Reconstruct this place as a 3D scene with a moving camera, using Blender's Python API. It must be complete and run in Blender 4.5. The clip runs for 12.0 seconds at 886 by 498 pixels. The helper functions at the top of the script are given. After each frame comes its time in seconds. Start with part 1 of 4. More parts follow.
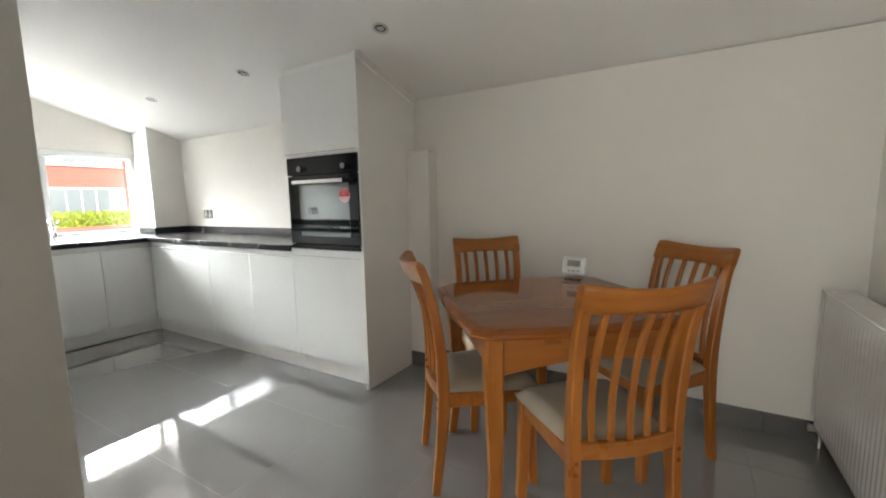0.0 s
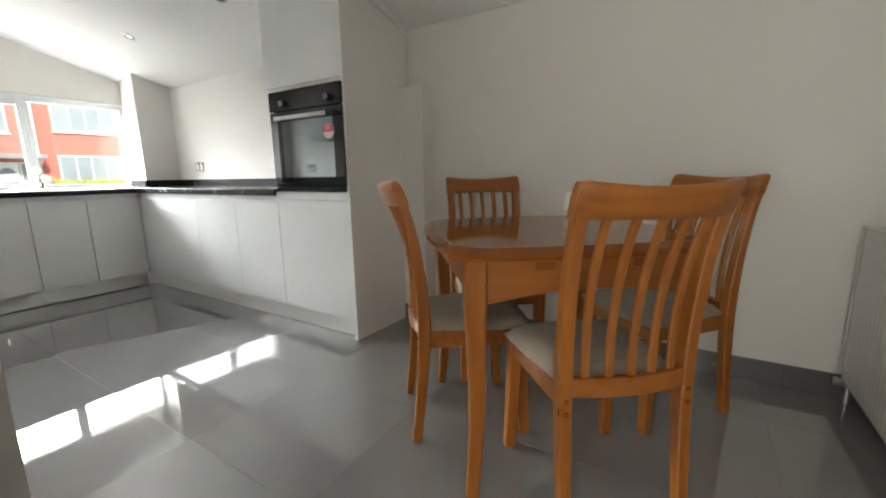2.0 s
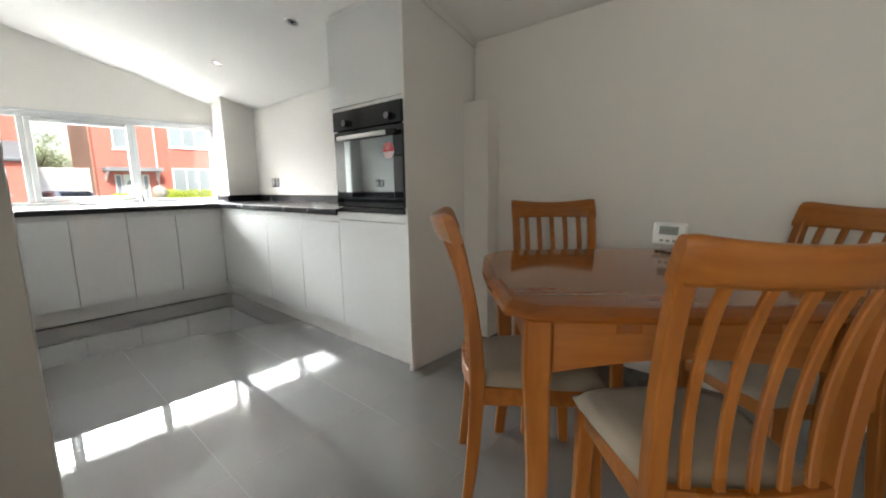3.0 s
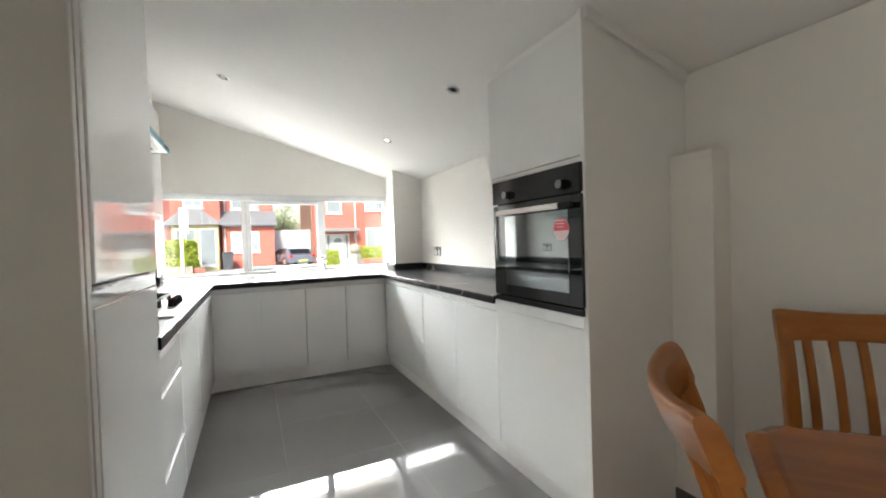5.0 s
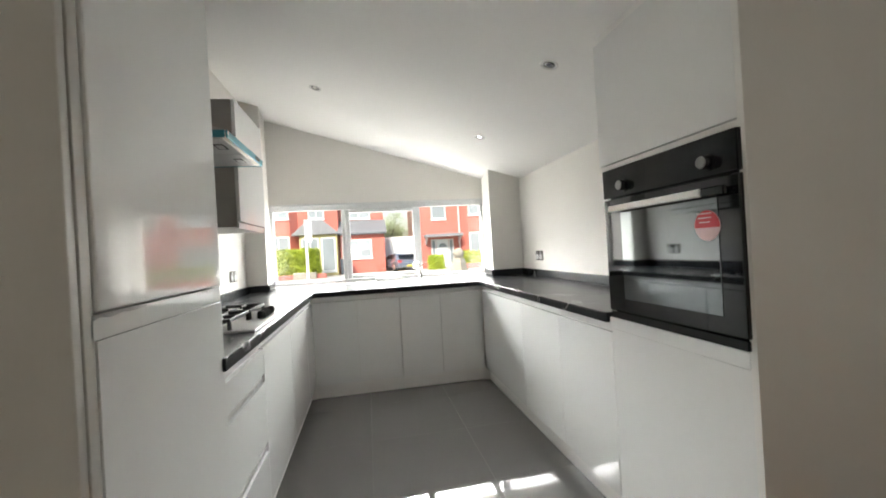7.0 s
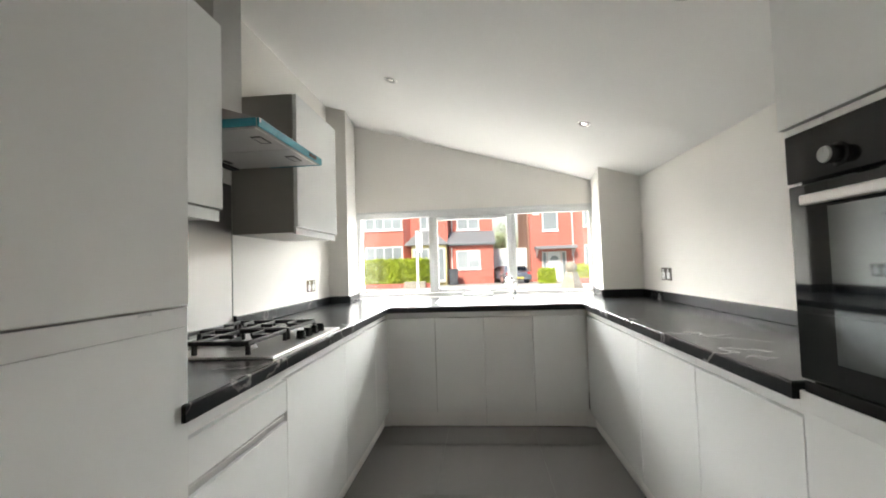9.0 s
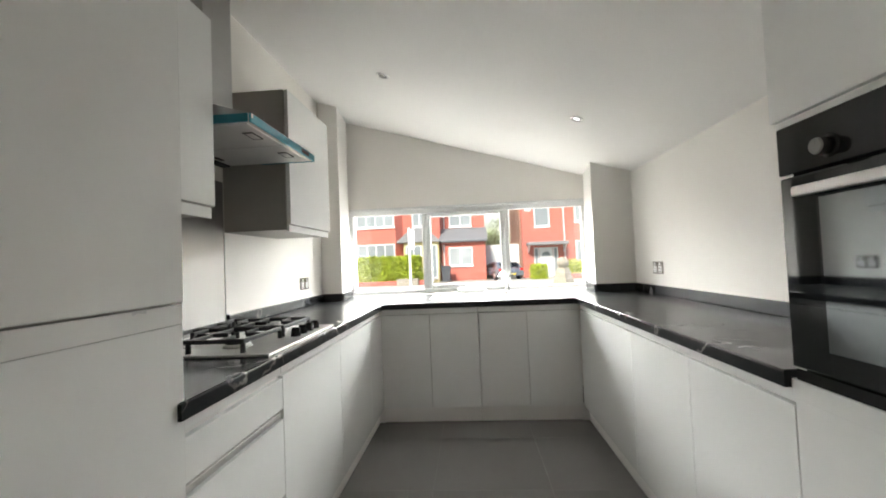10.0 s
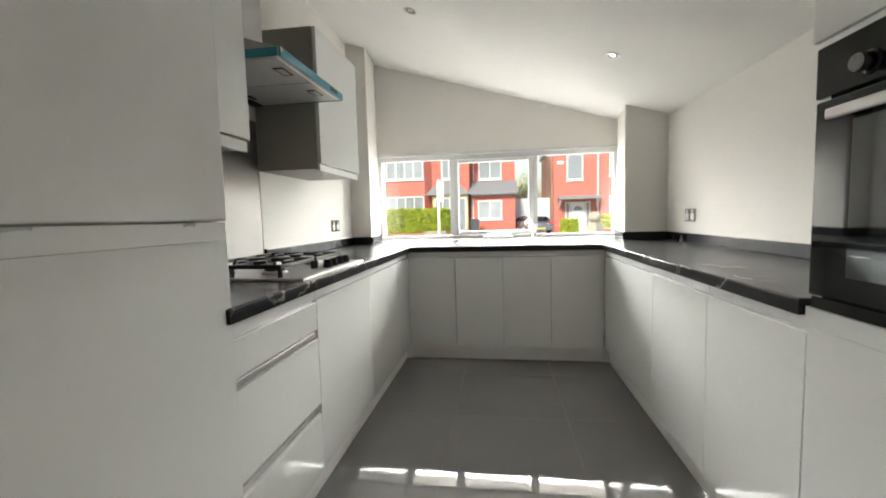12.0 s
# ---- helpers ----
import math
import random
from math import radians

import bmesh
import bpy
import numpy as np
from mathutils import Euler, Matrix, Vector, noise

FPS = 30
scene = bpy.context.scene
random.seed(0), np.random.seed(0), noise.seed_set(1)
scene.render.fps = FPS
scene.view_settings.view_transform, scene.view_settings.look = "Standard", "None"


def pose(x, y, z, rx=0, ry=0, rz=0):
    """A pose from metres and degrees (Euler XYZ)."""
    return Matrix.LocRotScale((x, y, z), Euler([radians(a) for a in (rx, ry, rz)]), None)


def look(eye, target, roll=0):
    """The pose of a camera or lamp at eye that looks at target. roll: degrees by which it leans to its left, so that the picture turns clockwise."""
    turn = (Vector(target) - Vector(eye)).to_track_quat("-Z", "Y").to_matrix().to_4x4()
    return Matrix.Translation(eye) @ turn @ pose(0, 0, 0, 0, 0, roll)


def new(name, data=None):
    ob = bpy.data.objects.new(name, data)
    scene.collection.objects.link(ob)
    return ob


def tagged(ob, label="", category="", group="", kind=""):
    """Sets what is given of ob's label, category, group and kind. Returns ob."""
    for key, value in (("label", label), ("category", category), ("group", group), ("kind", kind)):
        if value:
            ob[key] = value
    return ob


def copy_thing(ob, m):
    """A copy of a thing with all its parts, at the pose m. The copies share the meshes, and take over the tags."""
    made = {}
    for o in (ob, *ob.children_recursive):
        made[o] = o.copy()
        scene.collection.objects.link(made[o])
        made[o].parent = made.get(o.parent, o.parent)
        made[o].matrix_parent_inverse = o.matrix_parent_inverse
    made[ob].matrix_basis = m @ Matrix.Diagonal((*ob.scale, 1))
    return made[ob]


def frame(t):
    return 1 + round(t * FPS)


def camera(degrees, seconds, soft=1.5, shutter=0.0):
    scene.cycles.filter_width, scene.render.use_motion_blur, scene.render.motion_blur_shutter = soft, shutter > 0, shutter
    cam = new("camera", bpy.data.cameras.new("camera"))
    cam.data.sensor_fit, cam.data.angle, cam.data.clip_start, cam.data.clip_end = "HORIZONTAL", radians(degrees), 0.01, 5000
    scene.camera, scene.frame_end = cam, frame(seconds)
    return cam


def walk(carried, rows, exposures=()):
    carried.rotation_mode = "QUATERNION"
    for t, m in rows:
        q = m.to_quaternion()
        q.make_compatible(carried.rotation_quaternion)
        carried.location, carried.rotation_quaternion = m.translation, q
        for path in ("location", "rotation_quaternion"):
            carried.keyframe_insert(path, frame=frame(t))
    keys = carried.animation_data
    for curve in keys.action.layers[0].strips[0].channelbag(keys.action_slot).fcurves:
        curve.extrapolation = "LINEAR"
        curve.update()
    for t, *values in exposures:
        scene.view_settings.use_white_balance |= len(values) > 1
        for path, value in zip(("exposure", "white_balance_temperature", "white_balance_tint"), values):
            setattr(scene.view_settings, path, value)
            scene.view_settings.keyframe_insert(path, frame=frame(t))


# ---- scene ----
cam = camera(95.1, 12.0, 1.9)
PATH = [
    (0, (4.08, -1.775, 1.139), (3.076, -0.063, 0.9), -1.2),
    (0.5, (4.091, -1.713, 1.08), (3.062, -0.019, 0.813), -1.5),
    (1, (4.112, -1.74, 0.984), (3.183, -0.003, 0.639), -1.0),
    (1.5, (4.108, -1.691, 0.933), (3.198, 0.051, 0.562), -0.9),
    (2, (4.083, -1.591, 0.939), (3.041, 0.077, 0.575), -1.0),
    (2.5, (4.056, -1.49, 0.962), (2.845, 0.061, 0.604), -1.1),
    (2.7, (4.043, -1.461, 0.977), (2.784, 0.055, 0.634), -1.0),
    (4.3, (3.724, -1.21, 1.093), (2.13, -0.006, 1.002), -1.1),
    (4.5, (3.688, -1.195, 1.115), (2.025, -0.086, 1.045), -1.3),
    (5, (3.598, -1.086, 1.147), (1.791, -0.231, 1.108), -1.9),
    (5.5, (3.534, -0.993, 1.157), (1.642, -0.343, 1.142), -2.4),
    (6, (3.486, -0.968, 1.163), (1.548, -0.473, 1.168), -2.9),
    (6.5, (3.445, -0.949, 1.167), (1.486, -0.545, 1.175), -3.3),
    (6.7, (3.414, -0.944, 1.154), (1.454, -0.543, 1.153), -3.4),
    (8.5, (2.903, -0.729, 1.163), (0.908, -0.831, 1.26), -1.5),
    (9, (2.875, -0.704, 1.155), (0.884, -0.878, 1.237), -1.8),
    (9.5, (2.874, -0.703, 1.155), (0.882, -0.858, 1.242), -2.2),
    (10, (2.875, -0.716, 1.149), (0.88, -0.852, 1.215), -2.4),
    (10.5, (2.878, -0.71, 1.124), (0.882, -0.821, 1.137), -2.0),
    (11, (2.924, -0.702, 1.078), (0.933, -0.845, 0.958), -1.2),
    (11.5, (2.943, -0.695, 1.073), (0.966, -0.94, 0.905), -1.5),
    (12, (2.922, -0.694, 1.077), (0.949, -0.978, 0.922), -1.5),
]
EXPOSURES = [(0.0, 1.8, 6520, 5), (1.0, 1.68, 6500, 5), (2.5, 1.68, 6480, 5), (4.5, 1.66, 6550, 6), (6.5, 1.52, 6650, 6), (8.5, 1.42, 6750, 6), (10.5, 1.33, 6750, 6), (12.0, 1.25, 6880, 6)]
walk(cam, [(t, look(eye, target, roll)) for t, eye, target, roll in PATH], EXPOSURES)

# ---- light ----
world = bpy.data.worlds.new("overcast_sky")
scene.world = world
world.use_nodes = True
wn = world.node_tree.nodes
sky = wn.new("ShaderNodeTexSky")
sky.sky_type = "NISHITA"
sky.sun_disc = False
sky.sun_elevation, sky.sun_rotation = radians(36), radians(204)
sky.air_density, sky.dust_density = 1.0, 4.0
wn["Background"].inputs["Strength"].default_value = 0.14
world.node_tree.links.new(sky.outputs[0], wn["Background"].inputs["Color"])

sun_data = bpy.data.lights.new("sun", "SUN")
sun_data.energy, sun_data.angle, sun_data.color = 3.2, radians(14), (1.0, 0.95, 0.88)
sun = new("sun", sun_data)
sun.matrix_world = look((0, 0, 20), (-25, 8, 0))

# added lamp high over the street, stands in for skylight through the kitchen window
day = bpy.data.lights.new("sky_stand_in", "AREA")
day.shape, day.size, day.size_y, day.energy, day.color = "RECTANGLE", 16.0, 6.0, 4300, (0.97, 0.98, 1.0)
day_ob = new("sky_stand_in", day)
day_ob.matrix_world = look((-7.6, -0.75, 5.4), (-0.9, -0.75, 1.2))

# added fill lamp in an unseen hall, brightens the dining end through an opening
door_day = bpy.data.lights.new("dining_fill", "AREA")
door_day.shape, door_day.size, door_day.size_y, door_day.energy, door_day.color = "RECTANGLE", 1.0, 1.95, 6.0, (1.0, 0.96, 0.91)
door_ob = new("dining_fill", door_day)
door_ob.matrix_world = look((4.2, -3.1, 1.02), (4.1, 0.5, 1.02))


# ---- materials ----
def material(name, colour, rough=0.5, metal=0.0, vary=0.06, scale=6.0, bump=0.0, fine=120.0, coat=0.0, stretch=(1, 1, 1), rough_vary=0.08, spec=0.5, island=False):
    """A principled surface with colour variation at two scales, uneven gloss and fine relief."""
    m = bpy.data.materials.new(name)
    m.use_nodes = True
    n, l = m.node_tree.nodes, m.node_tree.links
    b = n["Principled BSDF"]
    co = n.new("ShaderNodeTexCoord")
    mp = n.new("ShaderNodeMapping")
    mp.inputs["Scale"].default_value = stretch
    l.new(co.outputs["Object"], mp.inputs[0])
    big, small = n.new("ShaderNodeTexNoise"), n.new("ShaderNodeTexNoise")
    big.inputs["Scale"].default_value, small.inputs["Scale"].default_value = scale, fine
    big.inputs["Detail"].default_value = 5
    for t in (big, small):
        l.new(mp.outputs[0], t.inputs[0])
    add = n.new("ShaderNodeMath")
    add.operation = "MULTIPLY_ADD"
    l.new(small.outputs[0], add.inputs[0])
    add.inputs[1].default_value = 0.4
    l.new(big.outputs[0], add.inputs[2])
    ramp = n.new("ShaderNodeMapRange")
    l.new(add.outputs[0], ramp.inputs[0])
    ramp.inputs[1].default_value, ramp.inputs[2].default_value = 0.45, 0.95
    ramp.inputs[3].default_value, ramp.inputs[4].default_value = 1 - vary, 1 + vary
    info = n.new("ShaderNodeNewGeometry") if island else n.new("ShaderNodeObjectInfo")
    each = n.new("ShaderNodeMapRange")
    l.new(info.outputs["Random Per Island" if island else "Random"], each.inputs[0])
    each.inputs[3].default_value, each.inputs[4].default_value = 1 - vary * 0.5, 1 + vary * 0.5
    mul = n.new("ShaderNodeMath")
    mul.operation = "MULTIPLY"
    l.new(ramp.outputs[0], mul.inputs[0])
    l.new(each.outputs[0], mul.inputs[1])
    hsv = n.new("ShaderNodeHueSaturation")
    hsv.inputs["Color"].default_value = (*colour, 1)
    l.new(mul.outputs[0], hsv.inputs["Value"])
    l.new(hsv.outputs[0], b.inputs["Base Color"])
    rr = n.new("ShaderNodeMapRange")
    l.new(big.outputs[0], rr.inputs[0])
    rr.inputs[3].default_value, rr.inputs[4].default_value = max(0.01, rough - rough_vary), min(1, rough + rough_vary)
    l.new(rr.outputs[0], b.inputs["Roughness"])
    b.inputs["Metallic"].default_value = metal
    b.inputs["Specular IOR Level"].default_value = spec
    b.inputs["Coat Weight"].default_value = coat
    b.inputs["Coat Roughness"].default_value = 0.05
    if bump:
        bp = n.new("ShaderNodeBump")
        bp.inputs["Strength"].default_value, bp.inputs["Distance"].default_value = bump, 0.002
        l.new(add.outputs[0], bp.inputs["Height"])
        l.new(bp.outputs[0], b.inputs["Normal"])
    return m


def wood(name, light, dark, rough=0.3, axis=2):
    """Varnished wood, its grain along one axis of the object."""
    m = material(name, light, rough, 0, 0.06, 3, 0.05, 60, coat=0.1, spec=0.35)
    n, l = m.node_tree.nodes, m.node_tree.links
    co = n.new("ShaderNodeTexCoord")
    mp = n.new("ShaderNodeMapping")
    s = [28, 28, 28]
    s[axis] = 1.6
    mp.inputs["Scale"].default_value = s
    l.new(co.outputs["Object"], mp.inputs[0])
    g = n.new("ShaderNodeTexNoise")
    g.inputs["Scale"].default_value, g.inputs["Detail"].default_value, g.inputs["Distortion"].default_value = 1.0, 6, 0.6
    l.new(mp.outputs[0], g.inputs[0])
    r = n.new("ShaderNodeValToRGB")
    r.color_ramp.elements[0].position, r.color_ramp.elements[0].color = 0.35, (*dark, 1)
    r.color_ramp.elements[1].position, r.color_ramp.elements[1].color = 0.65, (*light, 1)
    l.new(g.outputs[0], r.inputs[0])
    hsv = next(x for x in n if x.type == "HUE_SAT")
    l.new(r.outputs[0], hsv.inputs["Color"])
    return m


def marble(name):
    """Dark laminate worktop with pale drifting veins."""
    m = material(name, (0.03, 0.03, 0.033), 0.24, 0, 0.1, 5, 0.01, 90, rough_vary=0.03, spec=0.13)
    n, l = m.node_tree.nodes, m.node_tree.links
    hsv = next(x for x in n if x.type == "HUE_SAT")
    co = n.new("ShaderNodeTexCoord")
    warp = n.new("ShaderNodeTexNoise")
    warp.inputs["Scale"].default_value, warp.inputs["Detail"].default_value = 2.2, 6
    l.new(co.outputs["Object"], warp.inputs[0])
    mix = n.new("ShaderNodeVectorMath")
    mix.operation = "MULTIPLY_ADD"
    l.new(warp.outputs["Color"], mix.inputs[0])
    mix.inputs[1].default_value = (0.9, 0.9, 0.9)
    l.new(co.outputs["Object"], mix.inputs[2])
    v = n.new("ShaderNodeTexVoronoi")
    v.feature = "DISTANCE_TO_EDGE"
    v.inputs["Scale"].default_value = 2.6
    l.new(mix.outputs[0], v.inputs[0])
    vein = n.new("ShaderNodeMapRange")
    l.new(v.outputs["Distance"], vein.inputs[0])
    vein.inputs[1].default_value, vein.inputs[2].default_value, vein.inputs[3].default_value, vein.inputs[4].default_value = 0.0, 0.02, 1.0, 0.0
    patch = n.new("ShaderNodeTexNoise")
    patch.inputs["Scale"].default_value = 3.1
    l.new(co.outputs["Object"], patch.inputs[0])
    gate = n.new("ShaderNodeMapRange")
    l.new(patch.outputs[0], gate.inputs[0])
    gate.inputs[1].default_value, gate.inputs[2].default_value = 0.5, 0.7
    both = n.new("ShaderNodeMath")
    both.operation = "MULTIPLY"
    l.new(vein.outputs[0], both.inputs[0])
    l.new(gate.outputs[0], both.inputs[1])
    col = n.new("ShaderNodeMix")
    col.data_type = "RGBA"
    l.new(both.outputs[0], col.inputs[0])
    col.inputs[6].default_value, col.inputs[7].default_value = (0.026, 0.027, 0.03, 1), (0.45, 0.44, 0.43, 1)
    l.new(col.outputs[2], hsv.inputs["Color"])
    return m


def glass(name, tint=(1, 1, 1), rough=0.0):
    m = bpy.data.materials.new(name)
    m.use_nodes = True
    b = m.node_tree.nodes["Principled BSDF"]
    b.inputs["Base Color"].default_value = (*tint, 1)
    b.inputs["Transmission Weight"].default_value, b.inputs["Roughness"].default_value, b.inputs["IOR"].default_value = 1.0, rough, 1.45
    return m


PLASTER = material("wall_paint", (0.81, 0.785, 0.745), 0.75, 0, 0.02, 1.3, 0.12, 160)
CEILING = material("ceiling_paint", (0.87, 0.858, 0.838), 0.8, 0, 0.02, 1.1, 0.1, 140)
GLOSS = material("white_gloss_door", (0.84, 0.845, 0.835), 0.055, 0, 0.012, 2.0, 0.004, 40, coat=0.0, rough_vary=0.02)
PANEL = material("white_satin_panel", (0.82, 0.81, 0.79), 0.3, 0, 0.015, 2.0, 0.02, 80)
# white panel with the dimness of the room-facing side put into its colour
SHADEDPANEL = material("shaded_end_panel", (0.58, 0.562, 0.53), 0.3, 0, 0.02, 2.0, 0.02, 80)
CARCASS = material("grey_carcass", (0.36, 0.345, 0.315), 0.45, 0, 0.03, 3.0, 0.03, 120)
GAP = material("dark_gap", (0.04, 0.04, 0.04), 0.8)
TILE = material("polished_grey_tile", (0.235, 0.229, 0.222), 0.03, 0, 0.025, 2.2, 0.0, 30, coat=1.0, rough_vary=0.006, spec=0.6)
TILE.node_tree.nodes["Principled BSDF"].inputs["Coat IOR"].default_value = 1.7
TILE.node_tree.nodes["Principled BSDF"].inputs["Coat Roughness"].default_value = 0.03
GROUT = material("grey_grout", (0.27, 0.265, 0.255), 0.6, 0, 0.1, 8, 0.1, 200)
SKIRT = material("shaded_tile_skirting", (0.13, 0.126, 0.122), 0.25, 0, 0.08, 3, 0.02, 60)
MARBLE = marble("dark_veined_laminate")
BLACK = material("black_enamel", (0.009, 0.009, 0.01), 0.1, 0, 0.1, 4, 0, 50, coat=0.0, rough_vary=0.03, spec=0.3)
IRON = material("cast_iron", (0.018, 0.018, 0.018), 0.55, 0, 0.2, 20, 0.3, 200)
DARKGLASS = material("oven_door_glass", (0.008, 0.009, 0.01), 0.03, 0, 0.05, 3, 0, 50, coat=0.0, rough_vary=0.02, spec=0.45)
INNERGLASS = material("oven_window_glass", (0.21, 0.225, 0.23), 0.04, 1.0, 0.05, 3, 0, 50, coat=0.0, rough_vary=0.02, spec=1.0)
STEEL = material("brushed_steel", (0.46, 0.455, 0.445), 0.33, 1.0, 0.03, 4, 0.005, 160, stretch=(1, 1, 14))
# filter steel, the reflection of window and worktop put into a pale colour
PALESTEEL = material("reflection_pale_steel", (0.62, 0.615, 0.6), 0.4, 0.25, 0.03, 6, 0.05, 300)
SPLASH = material("brushed_splashback_steel", (0.27, 0.264, 0.256), 0.38, 1.0, 0.02, 4, 0.0, 160, stretch=(1, 1, 14))
SATIN = material("satin_silver", (0.58, 0.57, 0.555), 0.35, 0.8, 0.03, 6, 0.02, 100)
# knob silver, darkened in colour for the little light on the oven knobs
KNOBSTEEL = material("shaded_knob_steel", (0.24, 0.235, 0.23), 0.36, 0.7, 0.04, 8, 0.02, 100)
CHROME = material("chrome", (0.8, 0.8, 0.8), 0.08, 1.0, 0.03, 6, 0, 100, rough_vary=0.03)
SOCKETPLATE = material("dark_polished_plate", (0.36, 0.345, 0.33), 0.14, 1.0, 0.05, 6, 0, 100, rough_vary=0.03)
BLUEFILM = material("blue_protective_film", (0.02, 0.25, 0.33), 0.42, 0, 0.15, 9, 0.1, 60, coat=0.3)
RED = material("red_sticker", (0.6, 0.05, 0.06), 0.4, 0, 0.05)
PALEPINK = material("pale_sticker_print", (0.75, 0.5, 0.5), 0.5)
WHITEPLASTIC = material("white_plastic", (0.8, 0.8, 0.79), 0.3, 0, 0.02)
UPVC = material("white_upvc", (0.7, 0.71, 0.71), 0.25, 0, 0.02, 5, 0.01, 60)
RADPAINT = material("white_radiator_enamel", (0.76, 0.75, 0.73), 0.16, 0, 0.02, 4, 0.02, 60)
LCD = material("grey_display", (0.28, 0.31, 0.29), 0.25)
OAK = wood("honey_oak", (0.37, 0.132, 0.022), (0.29, 0.094, 0.014), 0.3, 2)
OAKX = wood("honey_oak_crosswise", (0.37, 0.132, 0.022), (0.29, 0.094, 0.014), 0.3, 0)
TABLEWOOD = wood("polished_table_veneer", (0.28, 0.088, 0.014), (0.235, 0.07, 0.01), 0.07, 0)
FABRIC = material("beige_seat_fabric", (0.33, 0.28, 0.215), 0.85, 0, 0.08, 9, 0.35, 420)
CLEAR = glass("window_glass")
BAG = material("thin_plastic_wrap", (0.7, 0.72, 0.72), 0.15, 0, 0.1, 14, 0.3, 60)


# ---- mesh helpers ----
def mesh_of(name, bm, mat, smooth=False):
    me = bpy.data.meshes.new(name)
    bm.to_mesh(me)
    bm.free()
    me.materials.append(mat)
    if smooth:
        for p in me.polygons:
            p.use_smooth = True
    return me


def part(name, bm, mat, parent=None, label="", smooth=False):
    """Links a bmesh as one mesh object under a thing or a part."""
    ob = new(name, mesh_of(name, bm, mat, smooth))
    if parent is not None:
        ob.parent = parent
    if label:
        ob["label"] = label
    return ob


def thing(name, label, category, m=None, group="", kind=""):
    """An Empty at the base of a thing."""
    ob = new(name)
    ob.empty_display_size = 0.05
    if m is not None:
        ob.matrix_basis = m
    return tagged(ob, label, category, group, kind)


def box(x0, y0, z0, x1, y1, z1, bevel=0.002, bm=None, segments=2):
    """A box with rounded edges, added to bm."""
    x0, x1, y0, y1, z0, z1 = min(x0, x1), max(x0, x1), min(y0, y1), max(y0, y1), min(z0, z1), max(z0, z1)
    own = bmesh.new()
    bmesh.ops.create_cube(own, size=1)
    for v in own.verts:
        v.co = Vector(((x0 + x1) / 2 + v.co.x * (x1 - x0), (y0 + y1) / 2 + v.co.y * (y1 - y0), (z0 + z1) / 2 + v.co.z * (z1 - z0)))
    bevel = min(bevel, 0.4 * min(x1 - x0, y1 - y0, z1 - z0))
    if bevel > 0:
        bmesh.ops.bevel(own, geom=own.edges[:], offset=bevel, segments=segments, affect="EDGES", profile=0.5)
    return join(bm, own)


def join(bm, own):
    if bm is None:
        return own
    me = bpy.data.meshes.new("scratch")
    own.to_mesh(me)
    own.free()
    bm.from_mesh(me)
    bpy.data.meshes.remove(me)
    return bm


def tube(a, b, r0, r1=None, segments=16, bm=None, caps=True):
    """A rod or cone from a to b."""
    a, b = Vector(a), Vector(b)
    own = bmesh.new()
    bmesh.ops.create_cone(own, cap_ends=caps, segments=segments, radius1=r0, radius2=r0 if r1 is None else r1, depth=(b - a).length)
    own.transform(Matrix.Translation((a + b) / 2) @ (b - a).to_track_quat("Z", "Y").to_matrix().to_4x4())
    return join(bm, own)


def prism(outline, axis, lo, hi, bevel=0.0, bm=None):
    """A flat outline [(u, v), ...] pushed along an axis from lo to hi: axis x gives (y, z), y gives (x, z), z gives (x, y)."""
    own = bmesh.new()
    put = {"x": lambda u, v, w: (w, u, v), "y": lambda u, v, w: (u, w, v), "z": lambda u, v, w: (u, v, w)}[axis]
    low = [own.verts.new(put(u, v, lo)) for u, v in outline]
    high = [own.verts.new(put(u, v, hi)) for u, v in outline]
    own.faces.new(low)
    own.faces.new(high)
    for i in range(len(low)):
        j = (i + 1) % len(low)
        own.faces.new((low[i], low[j], high[j], high[i]))
    bmesh.ops.recalc_face_normals(own, faces=own.faces[:])
    if bevel:
        bmesh.ops.bevel(own, geom=own.edges[:], offset=bevel, segments=2, affect="EDGES", profile=0.5)
    return join(bm, own)


def sweep(path, size, bm=None, bevel=0.004, up=Vector((1, 0, 0))):
    """A bar of rectangular section (width along x, depth along the curve's side) through points (x, y, z) with sizes (w, d)."""
    own = bmesh.new()
    rings = []
    for i, p in enumerate(path):
        p = Vector(p)
        a, b = Vector(path[max(0, i - 1)]), Vector(path[min(len(path) - 1, i + 1)])
        t = (b - a).normalized()
        side = up - up.dot(t) * t
        side.normalize()
        n = t.cross(side)
        w, d = size[i] if isinstance(size, list) else size
        c = min(bevel, 0.3 * w, 0.3 * d)
        ring = []
        for sx, sy in ((1, 1), (-1, 1), (-1, -1), (1, -1)):
            first, second = ((0, c), (c, 0)) if sx * sy > 0 else ((c, 0), (0, c))
            for ox, oy in (first, second):
                ring.append(own.verts.new(p + side * sx * (w / 2 - ox) + n * sy * (d / 2 - oy)))
        rings.append(ring)
    for r, q in zip(rings, rings[1:]):
        for k in range(8):
            own.faces.new((r[k], r[(k + 1) % 8], q[(k + 1) % 8], q[k]))
    own.faces.new(rings[0])
    own.faces.new(rings[-1])
    bmesh.ops.recalc_face_normals(own, faces=own.faces[:])
    return join(bm, own)


# ---- the room ----
WALL_R, WALL_L, WIN_X, END_X = 0.58, -1.96, -0.86, 4.78
TOP = 0.865


def ceil_z(y):
    return 1.98 - 0.287 * y


def structure(name, bm, mat, label, category):
    return tagged(part(name, bm, mat), label, category, "", "structure")


